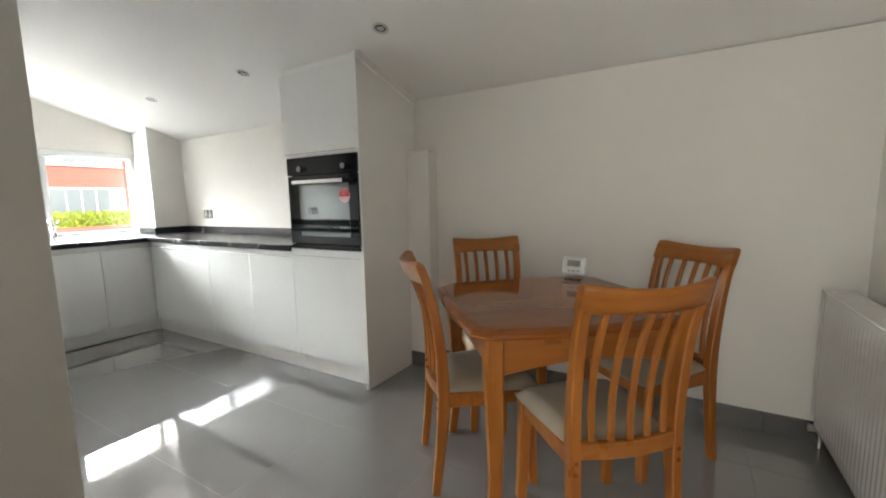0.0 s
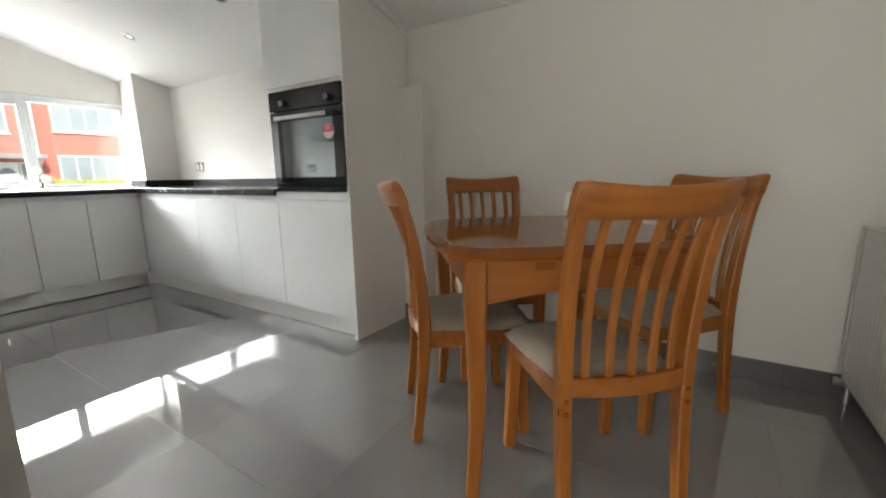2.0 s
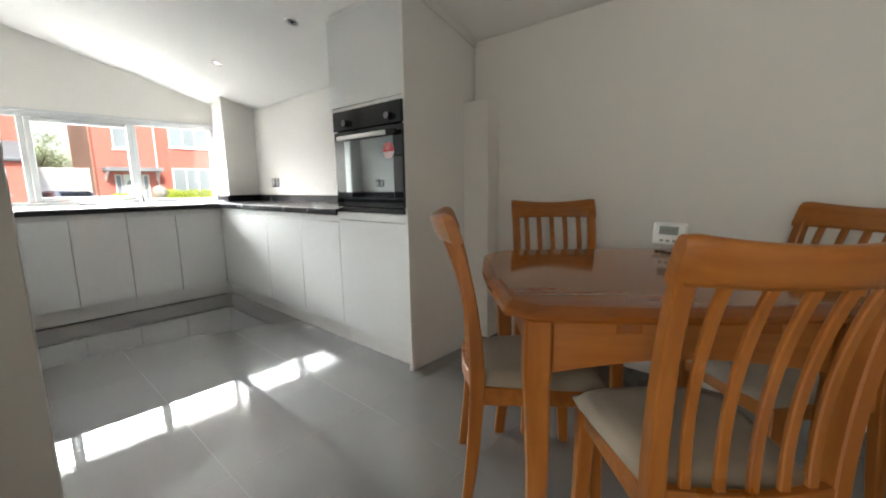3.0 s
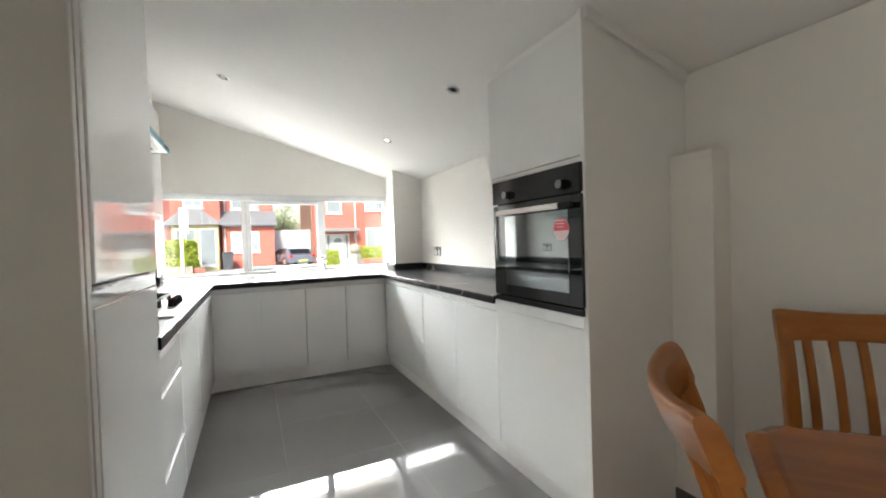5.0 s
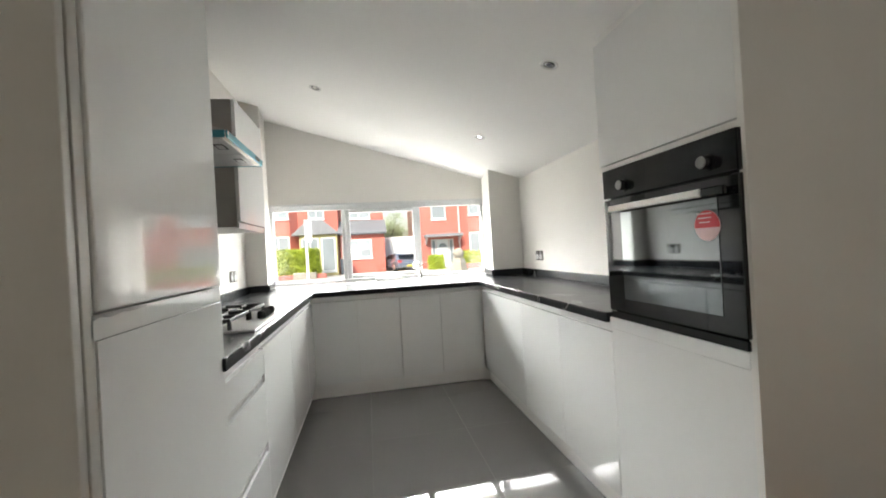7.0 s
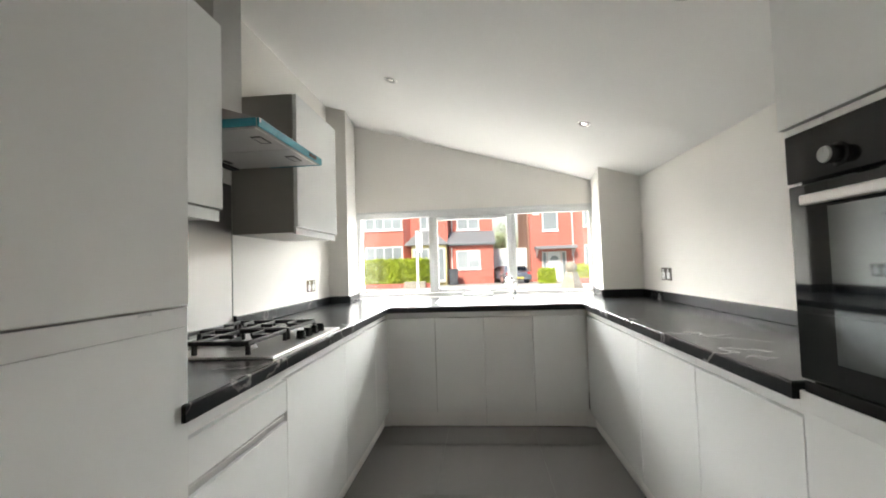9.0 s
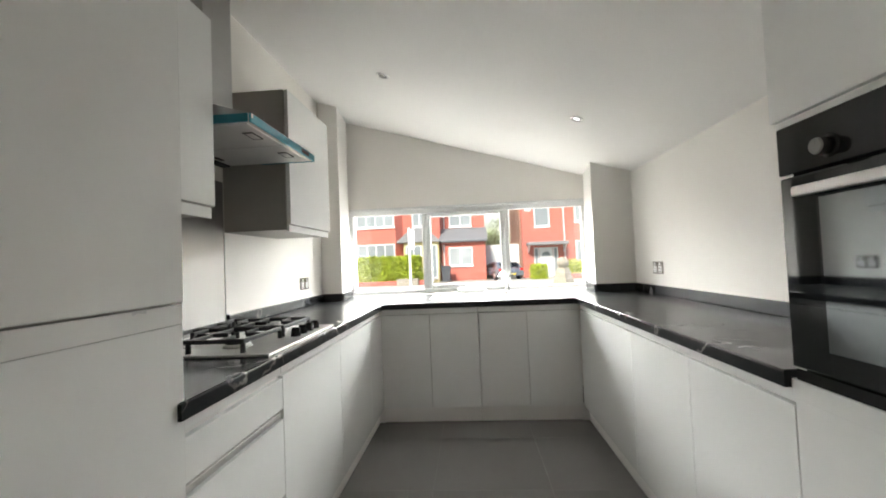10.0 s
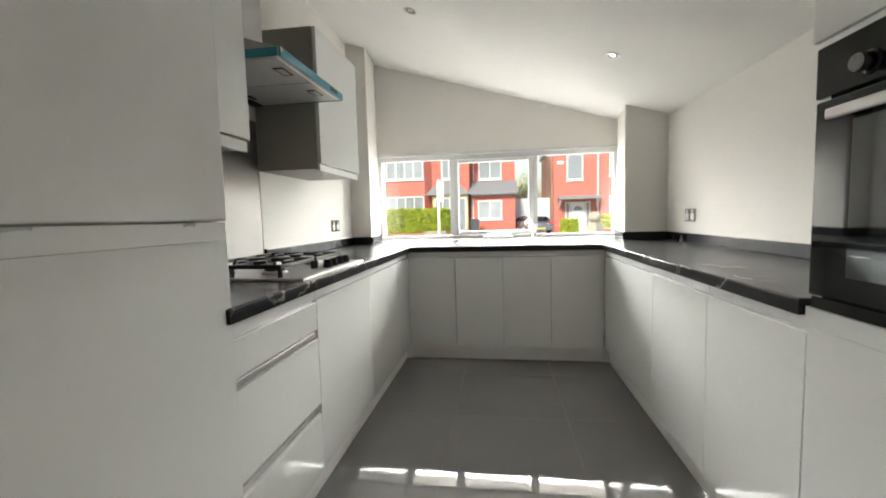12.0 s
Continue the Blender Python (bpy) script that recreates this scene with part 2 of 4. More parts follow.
# sloping ceiling, walls with thickness
structure("ceiling", prism([(WALL_R + 0.2, ceil_z(WALL_R + 0.2)), (WALL_L - 0.2, ceil_z(WALL_L - 0.2)), (WALL_L - 0.2, ceil_z(WALL_L - 0.2) + 0.18), (WALL_R + 0.2, ceil_z(WALL_R + 0.2) + 0.18)], "x", WIN_X - 0.3, END_X + 0.2),
          CEILING, "white painted plaster ceiling sloping down to the outer wall", "ceiling")
structure("wall_outer", box(WIN_X - 0.28, WALL_R, -0.1, END_X, WALL_R + 0.18, 1.806, 0), PLASTER, "off-white painted plaster wall beside the dining table", "wall")
structure("wall_radiator", prism([(WALL_L, -0.1), (WALL_R + 0.18, -0.1), (WALL_R + 0.18, ceil_z(WALL_R + 0.18) - 0.002), (WALL_L, ceil_z(WALL_L) - 0.002)], "x", END_X, END_X + 0.18), PLASTER,
          "off-white painted plaster end wall behind the radiator", "wall")
# opening and hall are additions out of view that let the fill lamp in
DX0, DX1, DZ = 3.72, 4.66, 2.04
bm = box(WIN_X - 0.28, WALL_L - 0.18, -0.1, DX0, WALL_L, 2.54, 0)
box(DX1, WALL_L - 0.18, -0.1, END_X + 0.18, WALL_L, 2.54, 0, bm)
box(DX0, WALL_L - 0.18, DZ, DX1, WALL_L, 2.54, 0, bm)
structure("wall_house", bm, PLASTER, "off-white painted plaster wall behind the hob and tall cupboard", "wall")
bm = box(DX0 - 0.1, -3.4, -0.1, DX1 + 0.1, -3.3, 2.4, 0)
box(DX0 - 0.2, -3.3, -0.1, DX0 - 0.1, WALL_L - 0.18, 2.4, 0, bm)
box(DX1 + 0.1, -3.3, -0.1, DX1 + 0.2, WALL_L - 0.18, 2.4, 0, bm)
box(DX0 - 0.1, -3.3, 2.3, DX1 + 0.1, WALL_L - 0.18, 2.4, 0, bm)
box(DX0 - 0.1, -3.3, -0.1, DX1 + 0.1, WALL_L - 0.001, -0.004, 0, bm)
structure("wall_hall", bm, PLASTER, "plain off-white unseen hall added round the fill lamp", "wall")
WY0, WY1, WZ0, WZ1 = -1.86, 0.36, TOP, 1.66
bm = prism([(WALL_L, WZ1), (WALL_R, WZ1), (WALL_R, ceil_z(WALL_R) - 0.002), (WALL_L, ceil_z(WALL_L) - 0.002)], "x", WIN_X - 0.28, WIN_X)
box(WIN_X - 0.28, WALL_L, -0.1, WIN_X, WALL_R, WZ0 - 0.002, 0, bm)
box(WIN_X - 0.28, WALL_L, WZ0 - 0.002, WIN_X, WY0, WZ1, 0, bm)
box(WIN_X - 0.28, WY1, WZ0 - 0.002, WIN_X, WALL_R, WZ1, 0, bm)
structure("wall_window", bm, PLASTER, "off-white painted plaster wall above the kitchen window", "wall")
structure("pillar_outer", prism([(-0.43, 0.265), (-0.43, WALL_R), (WIN_X, WALL_R), (WIN_X, 0.325)], "z", TOP + 0.001, 1.93, 0.003), PLASTER, "white painted pier with a splayed window reveal", "pillar")
structure("pillar_house", prism([(-0.43, WALL_L), (-0.43, -1.79), (WIN_X, -1.845), (WIN_X, WALL_L)], "z", TOP + 0.001, 2.58, 0.003), PLASTER, "white painted pier between wall cupboard and window", "pillar")
structure("pipe_boxing", box(2.4955, 0.47, 0.0, 2.665, WALL_R, 1.46, 0.003), PLASTER, "white painted boxing standing against the wall", "boxing")
structure("trim", prism([(0.02, ceil_z(0.02) - 0.045), (0.57, ceil_z(0.57) - 0.045), (0.57, ceil_z(0.57) - 0.001), (0.02, ceil_z(0.02) - 0.001)], "x", 2.497, 2.513, 0.002), PANEL, "white filler strip along the ceiling above the oven tower", "trim")

# skirting of cut floor tiles, their grey darkened for the shadow along the wall
skirt = thing("baseboard", "grey tile skirting along the dining wall, darkened for shade", "skirting", None, "", "structure")
x = 2.667
while x < END_X - 0.02:
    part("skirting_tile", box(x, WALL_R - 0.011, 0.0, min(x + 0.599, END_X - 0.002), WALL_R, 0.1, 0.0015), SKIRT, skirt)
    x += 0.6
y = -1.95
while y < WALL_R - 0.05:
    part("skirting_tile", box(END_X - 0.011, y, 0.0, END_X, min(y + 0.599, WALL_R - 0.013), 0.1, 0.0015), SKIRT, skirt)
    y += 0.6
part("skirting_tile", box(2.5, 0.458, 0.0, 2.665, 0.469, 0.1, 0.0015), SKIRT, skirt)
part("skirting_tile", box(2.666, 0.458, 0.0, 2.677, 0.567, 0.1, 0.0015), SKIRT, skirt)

# window: outer frame, two mullions, an opening middle sash
window = thing("window_1", "white uPVC three-light kitchen window with a tilting middle sash", "window", None, "", "structure")
fx0, fx1 = -0.945, -0.899
part("window_frame", box(fx0, WY0, 1.615, fx1, WY1, WZ1, 0.004), UPVC, window)
part("window_frame", box(fx0, WY0, TOP + 0.002, fx1, WY1, 0.905, 0.004), UPVC, window)
part("window_frame", box(fx0, WY0, 0.907, fx1, -1.817, 1.613, 0.004), UPVC, window)
part("window_frame", box(fx0, 0.302, 0.907, fx1, WY1, 1.613, 0.004), UPVC, window)
part("mullion", box(fx0, -1.163, 0.907, fx1, -1.125, 1.613, 0.004), UPVC, window)
part("mullion", box(fx0, -0.392, 0.907, fx1, -0.357, 1.613, 0.004), UPVC, window)
sash = part("sash", box(fx0 + 0.01, -1.123, 0.909, fx1 + 0.018, -1.08, 1.611, 0.006), UPVC, window)
for b in ((-0.437, 0.909, -0.394, 1.611), (-1.078, 0.909, -0.439, 0.945), (-1.078, 1.578, -0.439, 1.611)):
    box_bm = box(fx0 + 0.01, b[0], b[1], fx1 + 0.018, b[2], b[3], 0.006)
    part("sash_rail", box_bm, UPVC, sash)
part("window_handle", tube((-0.848, -0.76, 0.928), (-0.825, -0.76, 0.928), 0.012, bm=box(-0.832, -0.77, 0.92, -0.815, -0.66, 0.936, 0.005)), WHITEPLASTIC, window, "white window handle")
for a, b in ((-1.815, -1.165), (-1.078, -0.439), (-0.355, 0.3)):
    pane = part("pane", box(-0.925, a, 0.908 if a != -1.078 else 0.946, -0.919, b, 1.612 if a != -1.078 else 1.577, 0), CLEAR, window)
    pane.visible_shadow = False
structure("window_head", box(WIN_X, -1.84, 1.655, WIN_X + 0.012, 0.32, 1.675, 0.002), UPVC, "slim white bead above the window head", "trim")


# ---- kitchen units ----
DOOR_Z0, DOOR_Z1 = 0.122, 0.782
RAIL_Z0, RAIL_Z1 = 0.785, TOP - 0.042


def front(name, axis, at, a, b, z0, z1, parent, out, mat=GLOSS, thick=0.019, gap=0.0019):
    """A cupboard front across a..b in the plane axis = at; out is the side that the front looks to (+1 or -1)."""
    if axis == "x":
        return part(name, box(at, a + gap, z0, at - out * thick, b - gap, z1, 0.0012), mat, parent)
    return part(name, box(a + gap, at, z0, b - gap, at - out * thick, z1, 0.0012), mat, parent)


def base_unit(label, axis, at, out, back, a, b, fronts, group):
    """A base cupboard: carcass with a dark channel behind its fronts, plinth board, grip rail and fronts [(lo, hi, z0, z1)]."""
    u = thing("base_cabinet", label, "cabinet", None, group)
    inner, deep = at - out * 0.0205, back
    if axis == "x":
        part("carcass", box(inner, a + 0.001, DOOR_Z0, deep, b - 0.001, TOP - 0.041, 0.001), PANEL, u)
        part("grip_rail", box(at - out * 0.006, a + 0.001, RAIL_Z0 + 0.004, inner + out * 0.0005, b - 0.001, RAIL_Z1, 0.002), GLOSS, u)
        part("plinth", box(at - out * 0.05, a + 0.0005, 0.007, at - out * 0.065, b - 0.0005, DOOR_Z0 - 0.002, 0.001), PANEL, u)
    else:
        part("carcass", box(a + 0.001, inner, DOOR_Z0, b - 0.001, deep, TOP - 0.041, 0.001), PANEL, u)
        part("grip_rail", box(a + 0.001, at - out * 0.006, RAIL_Z0 + 0.004, b - 0.001, inner + out * 0.0005, RAIL_Z1, 0.002), GLOSS, u)
        part("plinth", box(a + 0.0005, at - out * 0.045, 0.002, b - 0.0005, at - out * 0.06, DOOR_Z0 - 0.002, 0.001), PANEL, u)
    for name, lo, hi, z0, z1 in fronts:
        front(name, axis, at, lo, hi, z0, z1, u, out)
    return u


G = "handleless kitchen units"
# under the window, looking into the room
for a, b, n in ((-1.385, -0.685, "sink"), (-0.685, 0.0175, "corner")):
    mid = (a + b) / 2 + (0.004 if n == "sink" else -0.0115)
    base_unit("white gloss double-door base cupboard under the window worktop", "x", -0.02, 1, -0.6, a, b, [("door", a, mid, DOOR_Z0, DOOR_Z1), ("door", mid, b, DOOR_Z0, DOOR_Z1)], G)
# oven side
base_unit("white gloss base cupboard under the worktop corner", "y", 0.02, -1, 0.57, -0.019, 0.885, [("door", -0.019, 0.885, DOOR_Z0, DOOR_Z1)], G)
base_unit("white gloss base cupboard below the worktop", "y", 0.02, -1, 0.57, 0.885, 1.4, [("door", 0.885, 1.4, DOOR_Z0, DOOR_Z1)], G)
base_unit("white gloss base cupboard next to the oven tower", "y", 0.02, -1, 0.57, 1.4, 1.868, [("door", 1.4, 1.868, DOOR_Z0, DOOR_Z1)], G)
corner = thing("corner_post", "white corner plinth pieces where the base units meet", "plinth")
for b in ((-0.065, 0.0655, -0.0195, 0.08), (-0.08, 0.018, -0.0655, 0.0795), (-0.065, -1.44, -0.0005, -1.4255), (-0.08, -1.44, -0.0655, -1.3855)):
    part("plinth", box(b[0], b[1], 0.003, b[2], b[3], DOOR_Z0 - 0.002, 0.001), PANEL, corner)
# hob side
base_unit("white gloss narrow filler cupboard in the corner", "y", -1.38, 1, -1.95, 0.0, 0.317, [("door", -0.019, 0.317, DOOR_Z0, DOOR_Z1)], G)
base_unit("white gloss base cupboard beside the hob", "y", -1.38, 1, -1.95, 0.317, 0.9, [("door", 0.317, 0.9, DOOR_Z0, DOOR_Z1)], G)
base_unit("white gloss base cupboard below the hob", "y", -1.38, 1, -1.95, 0.9, 1.51, [("door", 0.9, 1.51, DOOR_Z0, DOOR_Z1)], G)
drawers = base_unit("white gloss three-drawer unit beside the tall cupboard", "y", -1.38, 1, -1.95, 1.51, 1.992,
                    [("drawer_front", 1.51, 1.992, 0.672, 0.775), ("drawer_front", 1.51, 1.992, 0.385, 0.638), ("drawer_front", 1.51, 1.992, DOOR_Z0, 0.345)], "")
for z in (0.64, 0.347):
    part("grip_channel", box(1.515, -1.387, z + 0.002, 1.987, -1.398, z + 0.022, 0.003), SATIN, drawers)

# continuous worktop with an opening for the sink, and its upstands
SX0, SX1, SY0, SY1 = -0.79, -0.285, -1.03, -0.4
wt = thing("worktop", "dark grey marble-effect laminate worktop running round three sides", "worktop")


bm = bmesh.new()
outline = [(2.02, -1.96), (2.02, -1.36), (0.0, -1.36), (0.0, 0.0), (1.868, 0.0), (1.868, 0.58), (-0.86, 0.58), (-0.86, -1.96)]
hole = [(SX0, SY0), (SX1, SY0), (SX1, SY1), (SX0, SY1)]
for z, flip in ((TOP, False), (TOP - 0.04, True)):
    o = [bm.verts.new((x, y, z)) for x, y in outline]
    h = [bm.verts.new((x, y, z)) for x, y in hole]
    edges = [bm.edges.new((r[i], r[(i + 1) % len(r)])) for r in (o, h) for i in range(len(r))]
    bmesh.ops.triangle_fill(bm, use_beauty=True, edges=edges)
    if z == TOP:
        top_o, top_h = o, h
for r, q in ((top_o, o), (top_h, h)):
    for i in range(len(r)):
        j = (i + 1) % len(r)
        bm.faces.new((r[i], r[j], q[j], q[i]))
bmesh.ops.recalc_face_normals(bm, faces=bm.faces[:])
rim = [e for e in bm.edges if e.is_manifold and abs(e.calc_face_angle(0) - math.pi / 2) < 0.1 and abs(e.verts[0].co.z - TOP) < 1e-4 and abs(e.verts[1].co.z - TOP) < 1e-4]
bmesh.ops.bevel(bm, geom=rim, offset=0.006, segments=3, affect="EDGES", profile=0.5)
part("top", bm, MARBLE, wt)
part("end_strip", box(2.0205, -1.94, TOP - 0.04, 2.0225, -1.362, TOP - 0.002, 0), BLACK, wt, "black laminate end strip")
for b in ((-0.43, WALL_R - 0.018, 1.866, WALL_R), (-0.43, 0.266, -0.412, WALL_R - 0.019), (-0.43, WALL_L, 0.9, WALL_L + 0.018), (1.56, WALL_L, 1.99, WALL_L + 0.018), (-0.43, WALL_L + 0.019, -0.412, -1.791)):
    part("upstand", box(b[0], b[1], TOP + 0.001, b[2], b[3], TOP + 0.062, 0.003), MARBLE, wt)

part("upstand", prism([(-0.412, 0.265), (-0.412, 0.247), (WIN_X, 0.307), (WIN_X, 0.325)], "z", TOP + 0.001, TOP + 0.062, 0.002), MARBLE, wt)
part("upstand", prism([(-0.412, -1.79), (-0.412, -1.772), (WIN_X, -1.827), (WIN_X, -1.845)], "z", TOP + 0.001, TOP + 0.062, 0.002), MARBLE, wt)

part("end_cap", box(0.9005, WALL_L, TOP + 0.001, 0.908, WALL_L + 0.02, TOP + 0.068, 0.002), BLACK, wt, "black end cap of the upstand")

# oven tower
tower = thing("oven_tower", "tall white gloss oven housing reaching the sloping ceiling", "cabinet")
part("end_panel", prism([(0.012, 0.002), (0.575, 0.002), (0.575, ceil_z(0.575) - 0.003), (0.012, ceil_z(0.012) - 0.003)], "x", 2.475, 2.495, 0.001), PANEL, tower, "white satin end panel")
part("carcass", prism([(0.045, DOOR_Z0), (0.575, DOOR_Z0), (0.575, ceil_z(0.575) - 0.004), (0.045, ceil_z(0.045) - 0.004)], "x", 1.87, 2.474), PANEL, tower)
front("door", "y", 0.02, 1.8685, 2.474, DOOR_Z0, 0.80, tower, -1)
part("grip_rail", box(1.872, 0.012, 0.803, 2.474, 0.044, 0.848, 0.002), GLOSS, tower)
part("plinth", box(1.87, 0.065, 0.002, 2.474, 0.08, DOOR_Z0 - 0.002, 0.001), PANEL, tower)
front("door", "y", 0.016, 1.852, 2.473, 1.447, 1.93, tower, -1)
part("grip_rail", box(1.862, 0.022, 1.424, 2.474, 0.044, 1.444, 0.002), PANEL, tower)
part("filler_board", prism([(0.03, 1.932), (0.044, 1.932), (0.044, ceil_z(0.044) - 0.004), (0.03, ceil_z(0.03) - 0.004)], "x", 1.86, 2.474), PANEL, tower)

oven = thing("built_in_oven", "black built-in single electric oven with a new red sticker", "oven")
OX0, OX1, OZ0, OZ1 = 1.896, 2.484, 0.852, 1.42
part("casing", box(OX0 + 0.012, 0.02, OZ0 + 0.002, OX1 - 0.012, 0.0445, OZ1 - 0.002, 0.002), BLACK, oven)
part("control_panel", box(OX0, -0.002, OZ1 - 0.108, OX1, 0.019, OZ1, 0.003), BLACK, oven, "glossy black control panel")
odoor = part("door", box(OX0, 0.0, OZ0 + 0.03, OX1, 0.019, OZ1 - 0.114, 0.004), DARKGLASS, oven, "black glass drop-down door")
part("door_window", box(1.997, -0.0022, 0.932, 2.416, 0.001, 1.252, 0.001), INNERGLASS, odoor, "tinted glass window reflecting the kitchen")
part("vent_strip", box(OX0 + 0.004, 0.004, OZ0, OX1 - 0.004, 0.019, OZ0 + 0.026, 0.002), BLACK, oven)
bm = box(1.968, -0.034, OZ1 - 0.164, 2.393, -0.02, OZ1 - 0.142, 0.004)
hb = part("handle", bm, SATIN, odoor, "flat silver handle bar")
part("handle_end", box(2.394, -0.033, OZ1 - 0.165, 2.468, -0.021, OZ1 - 0.142, 0.003), BLACK, odoor, "black handle end")
for x in (1.99, 2.44):
    part("handle_post", box(x, -0.025, OZ1 - 0.161, x + 0.02, 0.001, OZ1 - 0.146, 0.002), BLACK, odoor)
for x in (2.032, 2.397):
    z = OZ1 - 0.072
    bm = tube((x, -0.001, z), (x, -0.005, z), 0.024, 0.0225, 28)
    tube((x, -0.004, z), (x, -0.027, z), 0.0175, 0.0168, 28, bm)
    k = part("knob", bm, BLACK, oven, "black control knob", True)
    bm = tube((x, -0.0268, z), (x, -0.0305, z), 0.0166, 0.015, 28)
    box(x - 0.0015, -0.0315, z + 0.004, x + 0.0015, -0.03, z + 0.014, 0.0005, bm)
    part("knob_face", bm, KNOBSTEEL, k, "silver knob face")
st = part("sticker", tube((2.381, -0.0022, 1.178), (2.381, -0.003, 1.178), 0.042, 0.042, 32), PALEPINK, odoor, "round white and red sticker")
half = [(2.381 + 0.0415 * math.cos(a), 1.178 + 0.0415 * math.sin(a)) for a in [radians(-8 + i * 196 / 24) for i in range(25)]]
part("sticker_top", prism(half, "y", -0.0038, -0.0031), RED, st, "red upper half with small pale print")
for i in range(3):
    part("print_bar", box(2.349 + 0.004 * i, -0.0046, 1.21 - 0.012 * i, 2.399 - 0.003 * i, -0.0039, 1.213 - 0.012 * i, 0), PALEPINK, st)

# tall fridge housing
tall = thing("tall_cupboard", "tall white gloss larder or fridge housing beside the drawers", "cabinet")
TF = -1.37
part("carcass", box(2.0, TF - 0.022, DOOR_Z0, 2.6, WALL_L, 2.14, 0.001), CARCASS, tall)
part("door", box(2.0, TF, DOOR_Z0, 2.577, TF - 0.02, 1.035, 0.0015), GLOSS, tall)
part("door", box(1.997, TF + 0.002, 1.083, 2.575, TF - 0.02, 2.138, 0.004), GLOSS, tall)
part("grip_rail", box(1.998, TF - 0.002, 1.0355, 2.59, TF - 0.0215, 1.079, 0.0015), GLOSS, tall)
for x0, x1 in ((2.1, 2.135), (2.42, 2.585)):
    bm = bmesh.new()
    n, rows = 24, []
    for i in range(n + 1):
        x = x0 + (x1 - x0) * i / n
        drop = 0.004 + 0.016 * abs(noise.noise(Vector((x * 16, 0.3, 0.0))))
        rows.append([bm.verts.new((x, TF - 0.0012 + 0.0016 * abs(noise.noise(Vector((x * 60, v * 3.1, 1.0)))), 1.0785 - drop * v)) for v in (0, 0.35, 0.7, 1.0)])
    for r, q in zip(rows, rows[1:]):
        for k in range(3):
            bm.faces.new((r[k], q[k], q[k + 1], r[k + 1]))
    bmesh.ops.solidify(bm, geom=bm.faces[:], thickness=0.0004)
    part("protective_film", bm, BAG, tall, "shred of crumpled film left on the grip rail", True)
# strip and end panel take the colour darkened for shade
part("side_strip", box(2.58, TF - 0.002, 0.002, 2.606, TF - 0.0215, 2.14, 0.002), SHADEDPANEL, tall)
part("end_panel", box(2.6085, TF - 0.004, 0.002, 2.628, WALL_L + 0.001, 2.145, 0.002), SHADEDPANEL, tall, "satin end panel with its shade in the colour")
part("plinth", box(2.0, TF - 0.05, 0.002, 2.578, TF - 0.065, DOOR_Z0 - 0.002, 0.001), PANEL, tall)


# wall cupboards
def wall_unit(label, x0, x1, z0, z1, rail):
    u = thing("wall_cabinet", label, "cabinet", None, "wall cupboards")
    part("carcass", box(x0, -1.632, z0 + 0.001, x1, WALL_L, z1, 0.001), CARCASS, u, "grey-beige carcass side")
    part("door", box(x0 + 0.002, -1.61, z0 + rail, x1 - 0.002, -1.63, z1, 0.003), GLOSS, u)
    part("grip_rail", box(x0 + 0.006, -1.622, z0 - 0.008, x1 - 0.006, -1.6325, z0 + rail - 0.004, 0.002), GLOSS, u)
    return u


wall_unit("white gloss wall cupboard between tall cupboard and cooker hood", 1.502, 1.995, 1.345, 2.056, 0.035)
wall_unit("white gloss wall cupboard with grey side between hood and window", 0.33, 0.903, 1.345, 2.062, 0.03)

# cooker hood
hood = thing("cooker_hood", "stainless steel chimney cooker hood with blue protective film on its edges", "cooker hood")
HX0, HX1, HY = 0.908, 1.498, -1.483
bm = box(1.1, WALL_L, 1.801, 1.3, -1.78, 2.46, 0.002)
part("chimney", bm, STEEL, hood, "brushed steel chimney")
HZ0, HZ1 = 1.678, 1.712
part("body", prism([(WALL_L, HZ0 + 0.004), (HY - 0.002, HZ0 + 0.004), (HY - 0.002, HZ1), (HY - 0.02, HZ1 + 0.006), (-1.73, 1.79), (-1.775, 1.8), (WALL_L, 1.8)], "x", HX0 + 0.003, HX1 - 0.003, 0.002), STEEL, hood, "sloping steel canopy")
part("edge_film", box(HX0, HY - 0.001, HZ0, HX1, HY + 0.008, HZ1, 0.003), BLUEFILM, hood, "teal film along the front edge")
for x in (HX1 - 0.002, HX0 - 0.002):
    part("edge_film", box(x, HY - 0.003, HZ0 + 0.001, x + 0.004, -1.75, HZ1 - 0.001, 0.001), BLUEFILM, hood, "teal film along the side")
part("corner_tab", box(HX1 - 0.012, HY + 0.0082, HZ0 + 0.016, HX1 - 0.001, HY + 0.0095, HZ1 - 0.002, 0.001), SATIN, hood, "bare metal corner where the film ends")
part("switch_window", box(HX0 + 0.075, HY + 0.0082, HZ0 + 0.008, HX0 + 0.155, HY + 0.0098, HZ1 - 0.008, 0.001), IRON, hood, "dark switch strip in the front edge")
for x in (1.06, 1.345):
    lamp = part("hood_lamp", box(x - 0.046, -1.575, HZ0 - 0.001, x + 0.046, -1.53, HZ0 + 0.006, 0.002), IRON, hood, "dark unlit lamp cover")
    part("lens", box(x - 0.034, -1.567, HZ0 - 0.0022, x + 0.034, -1.538, HZ0 - 0.0005, 0.001), SATIN, lamp)
for x0, x1 in ((HX0 + 0.02, 1.1995), (1.2065, HX1 - 0.02)):
    gf = part("grease_filter", box(x0, -1.9, HZ0 + 0.0005, x1, -1.5, HZ0 + 0.006, 0.002), PALESTEEL, hood, "mesh grease filter, pale with painted-in reflection")
    part("filter_latch", box((x0 + x1) / 2 - 0.03, -1.885, HZ0 - 0.0025, (x0 + x1) / 2 + 0.03, -1.865, HZ0 + 0.001, 0.001), IRON, gf)
